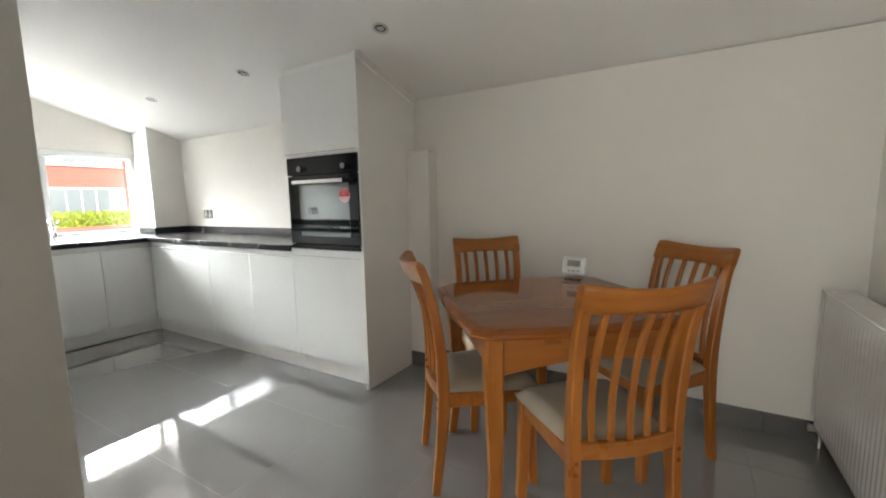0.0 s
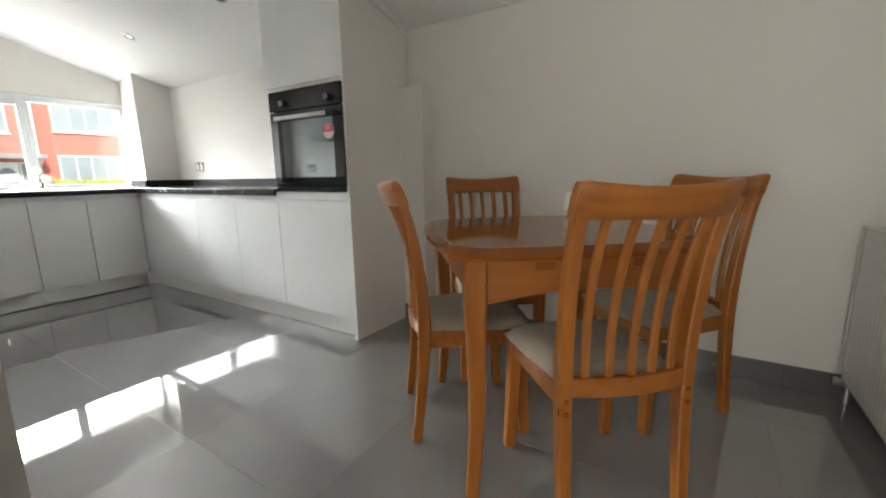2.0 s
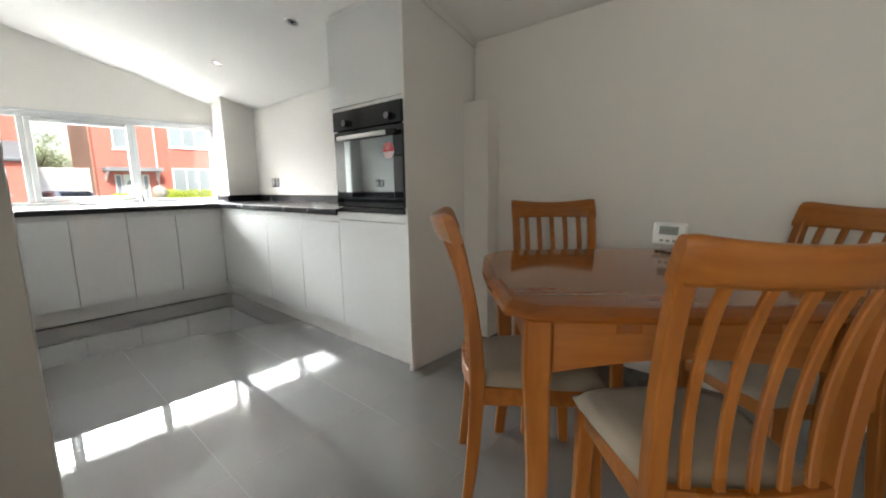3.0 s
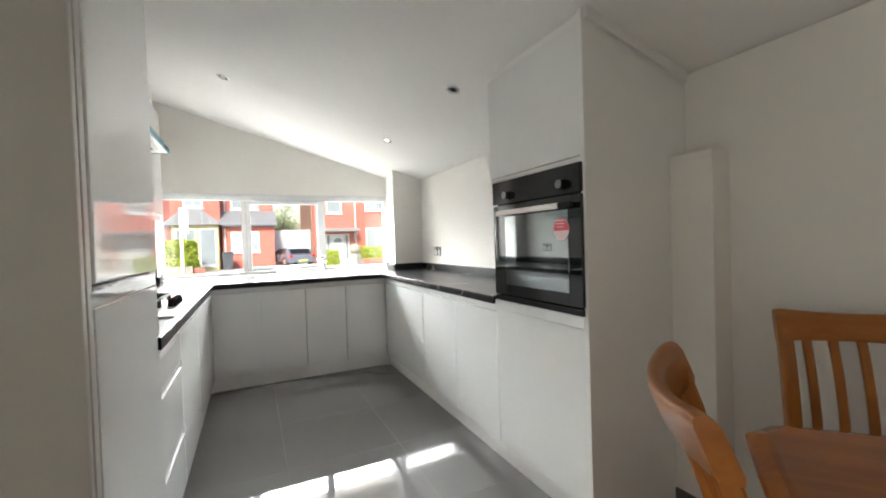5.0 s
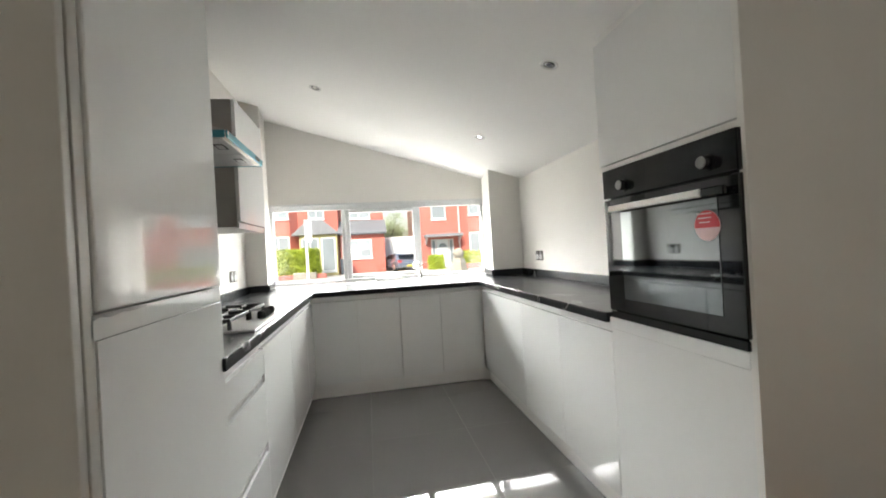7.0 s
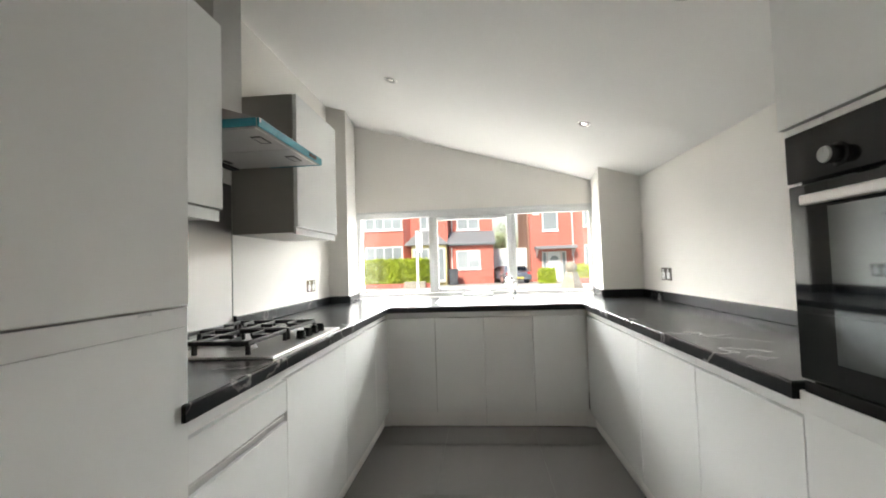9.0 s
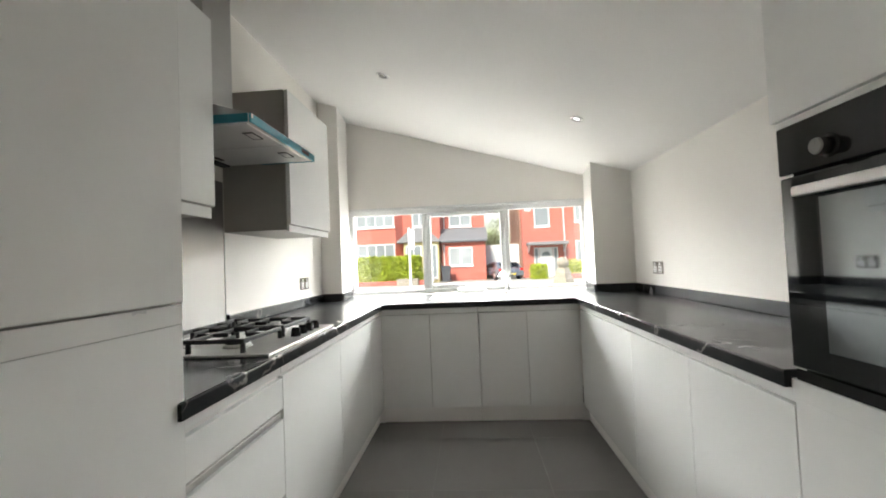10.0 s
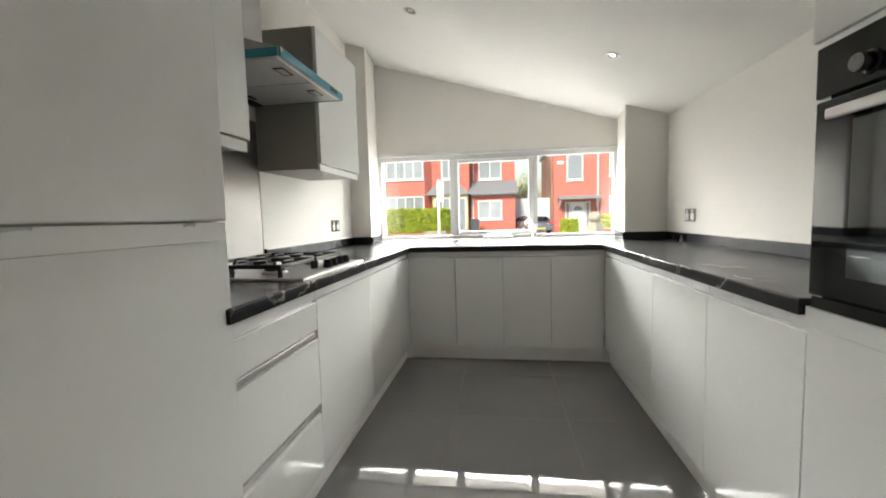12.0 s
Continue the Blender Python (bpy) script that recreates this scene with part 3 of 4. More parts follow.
part("rear_lip", box(HX0 + 0.01, -1.955, HZ0 - 0.004, HX1 - 0.01, -1.91, HZ0 + 0.006, 0.002), IRON, hood, "dark rear lip")
splash = thing("splashback", "brushed steel splashback behind the hob", "splashback")
part("sheet", box(0.914, WALL_L, TOP + 0.002, 1.556, WALL_L + 0.005, 1.6, 0.001), SPLASH, splash)
part("folded_edge", box(0.911, WALL_L, TOP + 0.002, 0.9135, WALL_L + 0.008, 1.6, 0.0008), SATIN, splash)
part("folded_edge", box(1.5565, WALL_L, TOP + 0.002, 1.559, WALL_L + 0.008, 1.6, 0.0008), SATIN, splash)

# gas hob
hob = thing("gas_hob", "stainless steel gas hob with black cast-iron pan supports", "hob")
HBX0, HBX1, HBY0, HBY1 = 0.95, 1.585, -1.89, -1.388
part("plate", box(HBX0, HBY0, TOP + 0.0005, HBX1, HBY1, TOP + 0.009, 0.0015), SATIN, hob)
for i in range(4):
    x = 1.055 + 0.067 * i
    k = part("knob", tube((x, -1.443, TOP + 0.009), (x, -1.443, TOP + 0.036), 0.02, 0.017, 20), BLACK, hob, "black control knob")
    part("grip", box(x - 0.004, -1.459, TOP + 0.0355, x + 0.004, -1.427, TOP + 0.044, 0.002), BLACK, k)
BURN = [(1.12, -1.79, 0.045), (1.12, -1.58, 0.035), (1.44, -1.79, 0.035), (1.44, -1.58, 0.05)]
for x, y, r in BURN:
    b = part("burner", tube((x, y, TOP + 0.009), (x, y, TOP + 0.022), r, r * 0.86, 28), SATIN, hob, "silver burner ring", True)
    part("burner_cap", tube((x, y, TOP + 0.022), (x, y, TOP + 0.031), r * 0.8, r * 0.72, 28), IRON, b, "black enamel cap", True)
GY0, GY1, GYM = HBY0 + 0.025, -1.487, -1.686
for x0, x1 in ((0.995, 1.27), (1.285, 1.56)):
    g = part("pan_support", box(x0, GY0, TOP + 0.04, x0 + 0.013, GY1, TOP + 0.055, 0.003), IRON, hob, "black cast-iron grid")
    bars = [(x1 - 0.012, GY0, x1, GY1), (x0, GY0, x1, GY0 + 0.012), (x0, GY1 - 0.012, x1, GY1), (x0, GYM - 0.006, x1, GYM + 0.006)]
    for yy in (-1.79, -1.58):
        bars += [(x0, yy - 0.005, x0 + 0.1, yy + 0.005), (x1 - 0.1, yy - 0.005, x1, yy + 0.005)]
    xm = (x0 + x1) / 2
    bars += [(xm - 0.005, GY0, xm + 0.005, GY0 + 0.06), (xm - 0.005, GY1 - 0.07, xm + 0.005, GY1), (xm - 0.005, GYM - 0.06, xm + 0.005, GYM + 0.06)]
    for a in bars:
        part("grid_bar", box(a[0], a[1], TOP + 0.0405, a[2], a[3], TOP + 0.0555, 0.003), IRON, g)
    for fx in (x0 + 0.006, x1 - 0.006):
        for fy in (GY0 + 0.006, GY1 - 0.006, GYM):
            part("foot", tube((fx, fy, TOP + 0.009), (fx, fy, TOP + 0.042), 0.009, 0.0085, 8), IRON, g)

# sink and tap
sink = thing("kitchen_sink", "stainless steel inset kitchen sink under the window", "sink")
bm = bmesh.new()
for b in ((SX0 - 0.02, SY0 - 0.02, SX1 + 0.02, SY0 + 0.012), (SX0 - 0.02, SY1 - 0.012, SX1 + 0.02, SY1 + 0.02), (SX0 - 0.02, SY0 + 0.012, SX0 + 0.05, SY1 - 0.012), (SX1 - 0.012, SY0 + 0.012, SX1 + 0.02, SY1 - 0.012)):
    box(b[0], b[1], TOP + 0.0008, b[2], b[3], TOP + 0.006, 0.002, bm)
part("rim", bm, STEEL, sink)
bm = bmesh.new()
ix0, ix1, iy0, iy1 = SX0 + 0.052, SX1 - 0.014, SY0 + 0.014, SY1 - 0.014
for b in ((ix0, iy0, ix0 + 0.002, iy1), (ix1 - 0.002, iy0, ix1, iy1), (ix0, iy0, ix1, iy0 + 0.002), (ix0, iy1 - 0.002, ix1, iy1)):
    box(b[0], b[1], TOP - 0.16, b[2], b[3], TOP + 0.003, 0, bm)
box(ix0, iy0, TOP - 0.162, ix1, iy1, TOP - 0.16, 0, bm)
part("bowl", bm, STEEL, sink)
tap = thing("mixer_tap", "chrome mixer tap standing at the back of the sink", "tap")
tx, ty = -0.765, -0.405
part("body", tube((tx, ty, TOP + 0.0065), (tx, ty, TOP + 0.11), 0.021, 0.019, 20), CHROME, tap, "", True)
pts = [(tx, ty, TOP + 0.1), (tx + 0.01, ty - 0.01, TOP + 0.15), (tx + 0.05, ty - 0.03, TOP + 0.175), (tx + 0.11, ty - 0.06, TOP + 0.165), (tx + 0.15, ty - 0.08, TOP + 0.125)]
bm = bmesh.new()
for p, q in zip(pts, pts[1:]):
    tube(p, q, 0.011, 0.011, 14, bm)
part("spout", bm, CHROME, tap, "", True)
part("lever", sweep([(tx, ty, TOP + 0.11), (tx - 0.01, ty + 0.02, TOP + 0.135), (tx - 0.005, ty + 0.06, TOP + 0.16)], (0.014, 0.01), None, 0.003), CHROME, tap)
bm = bmesh.new()
bmesh.ops.create_icosphere(bm, subdivisions=3, radius=1)
for v in bm.verts:
    d = v.co.copy()
    v.co = Vector((d.x * 0.05, d.y * 0.13, max(d.z, -0.2) * 0.035)) * (1 + 0.45 * noise.noise(d * 2.6))
lo = min(v.co.z for v in bm.verts)
bm.transform(Matrix.Translation((-0.8, -0.72, TOP + 0.0065 - lo)))
tagged(part("plastic_wrap", bm, BAG, None, "", True), "crumpled clear plastic wrapping lying behind the sink", "wrapping")


# sockets
def socket(label, m):
    s = thing("double_socket", label, "socket", m, "wall sockets")
    part("plate", box(-0.073, 0.0, -0.043, 0.073, 0.008, 0.043, 0.003), SOCKETPLATE, s, "polished metal plate")
    for x in (-0.036, 0.036):
        part("insert", box(x - 0.022, 0.0075, -0.034, x + 0.022, 0.0105, 0.012, 0.001), WHITEPLASTIC, s)
        for h in ((x, -0.006), (x - 0.011, -0.024), (x + 0.011, -0.024)):
            part("pin_hole", box(h[0] - 0.003, 0.0100, h[1] - 0.003, h[0] + 0.003, 0.011, h[1] + 0.003, 0), GAP, s)
        part("rocker", box(x - 0.009, 0.0075, 0.016, x + 0.009, 0.013, 0.036, 0.002), WHITEPLASTIC, s)
    return s


socket("polished double wall socket above the worktop", pose(-0.037, WALL_R, 1.05, 0, 0, 180))
socket("polished double wall socket with yellowed inserts beside the window", pose(-0.055, WALL_L, 1.035))


# recessed ceiling spots
def spot(x, y):
    s = thing("ceiling_spot", "recessed satin silver ceiling spotlight, unlit", "ceiling light", Matrix.Translation((x, y, ceil_z(y))) @ Matrix.Rotation(math.atan(-0.287), 4, "X"), "recessed spots")
    bm = bmesh.new()
    n = 32
    prof = [(0.0415, 0.0005), (0.041, -0.004), (0.034, -0.0055), (0.029, -0.003), (0.028, 0.0)]
    rings = [[bm.verts.new((r * math.cos(2 * math.pi * i / n), r * math.sin(2 * math.pi * i / n), z)) for i in range(n)] for r, z in prof]
    for a, b in zip(rings, rings[1:]):
        for i in range(n):
            bm.faces.new((a[i], a[(i + 1) % n], b[(i + 1) % n], b[i]))
    bmesh.ops.recalc_face_normals(bm, faces=bm.faces[:])
    part("bezel", bm, SATIN, s, "", True)
    part("lens", tube((0, 0, -0.0002), (0, 0, -0.0018), 0.0285, 0.027, 28), GAP, s, "dark unlit lens")
    part("bulb", tube((0, 0, -0.0018), (0, 0, -0.003), 0.019, 0.015, 24), CHROME, s)


for x, y in ((0.376, -0.037), (1.575, -0.037), (0.413, -1.217), (2.744, -0.071)):
    spot(x, y)


# ---- dining things ----
def curve(points, n):
    """Points on a smooth line through (y, z) control points."""
    out = []
    for k in range(n):
        u = k / (n - 1) * (len(points) - 1)
        i = min(int(u), len(points) - 2)
        f = u - i
        p = [points[max(0, i - 1)], points[i], points[i + 1], points[min(len(points) - 1, i + 2)]]
        out.append(tuple(0.5 * (2 * p[1][c] + (p[2][c] - p[0][c]) * f + (2 * p[0][c] - 5 * p[1][c] + 4 * p[2][c] - p[3][c]) * f * f + (3 * p[1][c] - p[0][c] - 3 * p[2][c] + p[3][c]) * f ** 3) for c in range(len(points[0]))))
    return out


BACK = [(-0.222, 0.0), (-0.198, 0.2), (-0.185, 0.42), (-0.195, 0.6), (-0.225, 0.78), (-0.27, 0.915)]
HB = 0.171  # half the width of the back at the seat


def back_at(z):
    for (y0, z0), (y1, z1) in zip(SIDE, SIDE[1:]):
        if z0 <= z <= z1:
            return y0 + (y1 - y0) * (z - z0) / (z1 - z0)
    return SIDE[-1][0]


SIDE = curve(BACK, 24)


def chair(label, m):
    """A dining chair, facing +y, with sabre legs, a curved slatted back and a padded seat."""
    c = thing("dining_chair", label, "chair", m, "chairs round the table")
    bow = lambda x: -0.04 * (1 - (x / 0.178) ** 2)
    for s in (-1, 1):
        path = [(s * (HB - 0.004 + 0.018 * max(0, z - 0.4)), y, z) for y, z in SIDE if z < 0.895]
        sizes = [(0.034, 0.046 - 0.042 * abs(z - 0.43)) for y, z in SIDE if z < 0.895]
        part("back_leg", sweep(path, sizes), OAK, c)
        fl = [(0.16 + 0.012 * (1 - z / 0.38) ** 2, z) for z in (0.0, 0.05, 0.12, 0.2, 0.3, 0.395)]
        part("front_leg", sweep([(s * (0.172 + 0.01 * (1 - z / 0.4) ** 2), y, z) for y, z in fl], [(0.034 + 0.012 * z / 0.4, 0.034 + 0.012 * z / 0.4) for y, z in fl]), OAK, c)
        part("side_rail", sweep([(s * (HB - 0.012), -0.165, 0.375), (s * 0.172, 0.145, 0.375)], (0.022, 0.058), None, 0.003, Vector((1, 0, 0))), OAKX, c)
        for z in (0.385, 0.35):
            part("peg", tube((s * (HB - 0.004), back_at(z) - 0.0215, z), (s * (HB - 0.004), back_at(z) - 0.0235, z), 0.007, 0.007, 12), TABLEWOOD, c, "darker wooden peg")
    part("front_rail", box(-0.155, 0.15, 0.346, 0.155, 0.172, 0.404, 0.003), OAKX, c)
    xs = [-0.186 + 0.372 * i / 10 for i in range(11)]
    part("back_rail", sweep([(x * 0.93, -0.19 + 0.6 * bow(x), 0.418) for x in xs], (0.05, 0.024), None, 0.003, Vector((0, 0, 1))), OAKX, c)
    # crest rail, bowed and raked with the posts
    bm = bmesh.new()
    rows = []
    for i in range(21):
        x = -0.194 + 0.388 * i / 20
        b = bow(x)
        top = 0.908 + 0.017 * (abs(x) / 0.194) ** 2 - (0.005 if i in (0, 20) else 0)
        ring = []
        for y, z in ((-0.016, 0.838), (0.01, 0.838), (0.014, 0.85), (0.012, top - 0.016), (0.007, top - 0.005), (-0.002, top), (-0.01, top - 0.001), (-0.017, top - 0.006), (-0.02, top - 0.018), (-0.02, 0.85)):
            ring.append(bm.verts.new((x, back_at(min(z, 0.914)) + b + y, z)))
        rows.append(ring)
    for r, q in zip(rows, rows[1:]):
        for k in range(10):
            bm.faces.new((r[k], r[(k + 1) % 10], q[(k + 1) % 10], q[k]))
    for end in (rows[0], rows[-1]):
        bm.faces.new([bm.verts.new(v.co) for v in end])
    bmesh.ops.recalc_face_normals(bm, faces=bm.faces[:])
    part("crest_rail", bm, OAKX, c, "", True)
    for i in range(5):
        x = -0.122 + 0.061 * i
        path = [(x * (0.95 + 0.12 * (z - 0.43)), back_at(z) + bow(x) * (0.6 + 0.4 * (z - 0.43) / 0.4) + 0.012 * math.sin((z - 0.43) / 0.4 * math.pi), z) for z in [0.43 + 0.42 * k / 10 for k in range(11)]]
        part("slat", sweep(path, (0.021, 0.013), None, 0.003), OAK, c)
    # padded seat with soft edges
    bm = bmesh.new()
    n = 14
    grid = {}
    for i in range(n + 1):
        for j in range(n + 1):
            u, v = 2 * i / n - 1, 2 * j / n - 1
            w = 0.164 + 0.05 * (v + 1) / 2
            round_u = u * math.sqrt(1 - 0.1 * v * v) if v > 0 else u
            round_v = v * math.sqrt(1 - 0.10 * u * u)
            dome = (1 - abs(u) ** 6) * (1 - abs(v) ** 6)
            grid[i, j] = bm.verts.new((round_u * w, 0.008 + round_v * 0.19 + 0.012 * (1 - u * u) * (v > 0) * v, 0.412 + 0.036 * dome ** 0.5))
    for i in range(n):
        for j in range(n):
            bm.faces.new((grid[i, j], grid[i + 1, j], grid[i + 1, j + 1], grid[i, j + 1]))
    edge = [grid[i, 0] for i in range(n + 1)] + [grid[n, j] for j in range(1, n + 1)] + [grid[i, n] for i in range(n - 1, -1, -1)] + [grid[0, j] for j in range(n - 1, 0, -1)]
    low = [bm.verts.new((v.co.x * 0.985, v.co.y * 0.985, 0.405)) for v in edge]
    for i in range(len(edge)):
        j = (i + 1) % len(edge)
        bm.faces.new((edge[i], low[i], low[j], edge[j]))
    bm.faces.new(low)
    bmesh.ops.recalc_face_normals(bm, faces=bm.faces[:])
    part("seat_pad", bm, FABRIC, c, "beige upholstered seat pad", True)
    return c


WORD = "honey wooden slat-back chair with beige seat"
first = chair(WORD + ", pushed under the table", pose(3.36, -0.266, 0, 0, 0, 40.5 - 90))
for label, x, y, a in ((WORD + " near the wall", 3.27, 0.178, -51), (WORD + ", back towards the house wall", 3.843, -0.401, 131.3), (WORD + " beside the radiator", 3.968, 0.166, 228)):
    copy_thing(first, pose(x, y, 0, 0, 0, a - 90))["label"] = label

# extending table with clipped corners and bowed edges
TA = 39.5
table = thing("dining_table", "polished honey-brown wooden extending dining table with clipped corners", "table", pose(3.632, -0.178, 0, 0, 0, TA))
HU, HV, CUT = 0.40, 0.385, 0.055


def top_outline(grow=0.0):
    hu, hv, pts = HU + grow, HV + grow, []
    corners = [(hu, -hv + CUT), (hu, hv - CUT), (hu - CUT, hv), (-hu + CUT, hv), (-hu, hv - CUT), (-hu, -hv + CUT), (-hu + CUT, -hv), (hu - CUT, -hv)]
    for i, a in enumerate(corners):
        b = corners[(i + 1) % 8]
        long = i % 2 == 0
        for k in range(8 if long else 1):
            f = k / 8
            p = Vector((a[0] + (b[0] - a[0]) * f, a[1] + (b[1] - a[1]) * f))
            if long:
                p += p.normalized() * 0.022 * math.sin(math.pi * f)
            pts.append((p.x, p.y))
    return pts


bm = bmesh.new()
layers = [(-0.02, 0.712), (0.0, 0.716), (0.004, 0.724), (0.0, 0.732), (-0.01, 0.738), (-0.022, 0.7445), (-0.032, 0.746)]
rings = [[bm.verts.new((x, y, z)) for x, y in top_outline(g)] for g, z in layers]
for r, q in zip(rings, rings[1:]):
    for i in range(len(r)):
        bm.faces.new((r[i], r[(i + 1) % len(r)], q[(i + 1) % len(r)], q[i]))
bm.faces.new(rings[0])
bm.faces.new(rings[-1])
bmesh.ops.recalc_face_normals(bm, faces=bm.faces[:])
part("tabletop", bm, TABLEWOOD, table, "glossy brown veneered top")
LU, LV = 0.325, 0.33
for s in (-1, 1):
    part("apron", box(s * LU - 0.011, -LV + 0.03, 0.6, s * LU + 0.011, LV - 0.03, 0.711, 0.003), OAKX, table)
    bm = bmesh.new()
    # long rail with a shallow arch below
    out = [(-LU + 0.03, 0.711), (-LU + 0.03, 0.585)] + [(-LU + 0.03 + (2 * LU - 0.06) * k / 12, 0.585 + 0.03 * math.sin(math.pi * k / 12)) for k in range(1, 12)] + [(LU - 0.03, 0.585), (LU - 0.03, 0.711)]
    part("apron", prism(out, "y", s * LV - 0.011, s * LV + 0.011, 0.001), OAKX, table)
    part("runner_slot", box(-0.16, s * (LV + 0.0105), 0.675, -0.105, s * (LV + 0.0125), 0.698, 0), TABLEWOOD, table, "dark runner end in the rail")
    part("runner_slot", box(0.13, s * (LV + 0.0105), 0.675, 0.185, s * (LV + 0.0125), 0.698, 0), TABLEWOOD, table, "dark runner end in the rail")
    for q in (-1, 1):
        zs = (0.0, 0.08, 0.2, 0.34, 0.48, 0.56, 0.575, 0.711)
        offs = (0.016, 0.008, -0.002, -0.004, 0.0, 0.004, 0.004, 0.004)
        w = (0.036, 0.038, 0.042, 0.047, 0.052, 0.054, 0.058, 0.058)
        part("leg", sweep([(s * (LU + o), q * (LV + o), z) for z, o in zip(zs, offs)], [(k, k) for k in w], None, 0.006), OAK, table)

# heating controller standing on the table
th = thing("thermostat", "white wireless heating thermostat on a clear stand on the table", "thermostat", pose(3.645, 0.215, 0.746, 0, 0, -8))
STAND = glass("clear_acrylic", (0.95, 0.97, 0.98), 0.05)
stand = part("stand", box(-0.034, -0.03, 0.0, 0.034, 0.034, 0.004, 0.0015), STAND, th, "clear acrylic foot")
part("stand_back", box(-0.03, 0.0185, 0.0035, 0.03, 0.0225, 0.075, 0.001), STAND, stand)
lean = Matrix.Translation((0, 0.004, 0.02)) @ Matrix.Rotation(radians(-10), 4, "X")


def leaning(bm):
    bm.transform(lean)
    return bm


casing = part("casing", leaning(box(-0.056, -0.013, 0.0, 0.056, 0.011, 0.084, 0.007, None, 3)), WHITEPLASTIC, th)
part("display_bezel", leaning(box(-0.036, -0.0142, 0.036, 0.036, -0.0125, 0.074, 0.001)), WHITEPLASTIC, casing)
part("display", leaning(box(-0.032, -0.0155, 0.04, 0.032, -0.0138, 0.07, 0.001)), LCD, casing, "grey display")
for i in range(3):
    part("digit_bar", leaning(box(-0.022 + 0.016 * i, -0.0162, 0.05, -0.011 + 0.016 * i, -0.0153, 0.06, 0)), KNOBSTEEL, casing)
    part("button", leaning(box(-0.028 + 0.022 * i, -0.0145, 0.014, -0.016 + 0.022 * i, -0.0125, 0.022, 0.001)), LCD, casing)

# radiator
rad = thing("radiator", "white ribbed panel radiator fixed to the end wall", "radiator")
RX, RY0, RY1, RZ0, RZ1 = 4.628, -0.86, 0.545, 0.1, 0.715
bm = bmesh.new()
cols = []
y, step = RY0 + 0.012, 0.0333 / 2
profile = [0.0, 0.0, 0.35, 1.0, 1.0, 0.35]
ys = []
while y <= RY1 - 0.012:
    for k, p in enumerate(profile):
        yy = y + 0.0333 * k / 6
        if yy <= RY1 - 0.012:
            ys.append((yy, p))
    y += 0.0333
zz = [(RZ0, 0.4), (RZ0 + 0.012, 0.0), (RZ0 + 0.035, 0.0), (RZ0 + 0.06, 1.0), (RZ1 - 0.06, 1.0), (RZ1 - 0.035, 0.0), (RZ1 - 0.012, 0.0), (RZ1, 0.4)]
gridv = [[bm.verts.new((RX + 0.012 - (0.0 if k in (0, 7) else 0.003) - 0.0035 * p * f, yy, z)) for k, (z, f) in enumerate(zz)] for yy, p in ys]
for a, b in zip(gridv, gridv[1:]):
    for k in range(len(zz) - 1):
        bm.faces.new((a[k], a[k + 1], b[k + 1], b[k]))
bmesh.ops.recalc_face_normals(bm, faces=bm.faces[:])
bmesh.ops.solidify(bm, geom=bm.faces[:], thickness=0.0015)
part("front_panel", bm, RADPAINT, rad, "ribbed front panel", True)
part("rear_panel", box(4.722, RY0 + 0.01, RZ0, 4.732, RY1 - 0.01, RZ1, 0.002), RADPAINT, rad)
for y in (RY0, RY1 - 0.006):
    part("side_cover", box(RX + 0.002, y, RZ0 + 0.02, 4.735, y + 0.006, RZ1 + 0.002, 0.003), RADPAINT, rad)
bm = box(RX - 0.001, RY0, RZ1 - 0.004, RX + 0.012, RY1, RZ1 + 0.006, 0.004)
box(4.722, RY0, RZ1 - 0.004, 4.735, RY1, RZ1 + 0.006, 0.003, bm)
y = RY0 + 0.006
while y < RY1 - 0.02:
    box(RX + 0.011, y, RZ1 + 0.001, 4.723, y + 0.014, RZ1 + 0.004, 0, bm)
    y += 0.021
part("top_grille", bm, RADPAINT, rad, "slotted top grille")
for y in (RY0 + 0.2, RY1 - 0.2):
    part("bracket", box(4.732, y, 0.2, END_X, y + 0.03, 0.62, 0.002), RADPAINT, rad)
bm = tube((4.66, RY1 - 0.02, 0.0), (4.66, RY1 - 0.02, 0.13), 0.0075, 0.0075, 12)
tube((4.66, RY1 - 0.02, 0.07), (4.66, RY1 - 0.02, 0.115), 0.014, 0.014, 14, bm)
tube((4.66, RY1 - 0.02, 0.09), (4.615, RY1 - 0.02, 0.09), 0.013, 0.017, 14, bm)
part("valve", bm, SATIN, rad, "silver valve and pipe tail")

# ---- street outside ----
ROADM = material("asphalt", (0.06, 0.06, 0.062), 0.9, 0, 0.15, 3, 0.3, 90)
PAVE = material("concrete_paving", (0.45, 0.435, 0.41), 0.85, 0, 0.1, 2, 0.2, 60)
BRICK = material("red_brick", (0.47, 0.14, 0.105), 0.85, 0, 0.12, 2.5, 0.3, 40)
BROWNBRICK = material("brown_brick", (0.3, 0.17, 0.12), 0.85, 0, 0.15, 2.5, 0.3, 40)
RENDERW = material("white_render", (0.7, 0.69, 0.66), 0.8, 0, 0.05, 1.5, 0.2, 30)
SLATE = material("grey_roof_tile", (0.2, 0.2, 0.21), 0.7, 0, 0.15, 4, 0.3, 30)
PANEW = material("house_window_glass", (0.24, 0.265, 0.28), 0.05, 0, 0.2, 0.6, 0, 9, coat=0.5)
CREAM = material("cream_joinery", (0.62, 0.52, 0.25), 0.5)
CARPAINT = material("blue_grey_car_paint", (0.16, 0.18, 0.22), 0.2, 0.3, 0.1, 3, 0, 50, coat=1.0)
TYRE = material("tyre_rubber", (0.02, 0.02, 0.02), 0.8)
PLATE = material("yellow_number_plate", (0.75, 0.55, 0.05), 0.4)
LIGHTRED = material("red_tail_light", (0.5, 0.02, 0.02), 0.2)
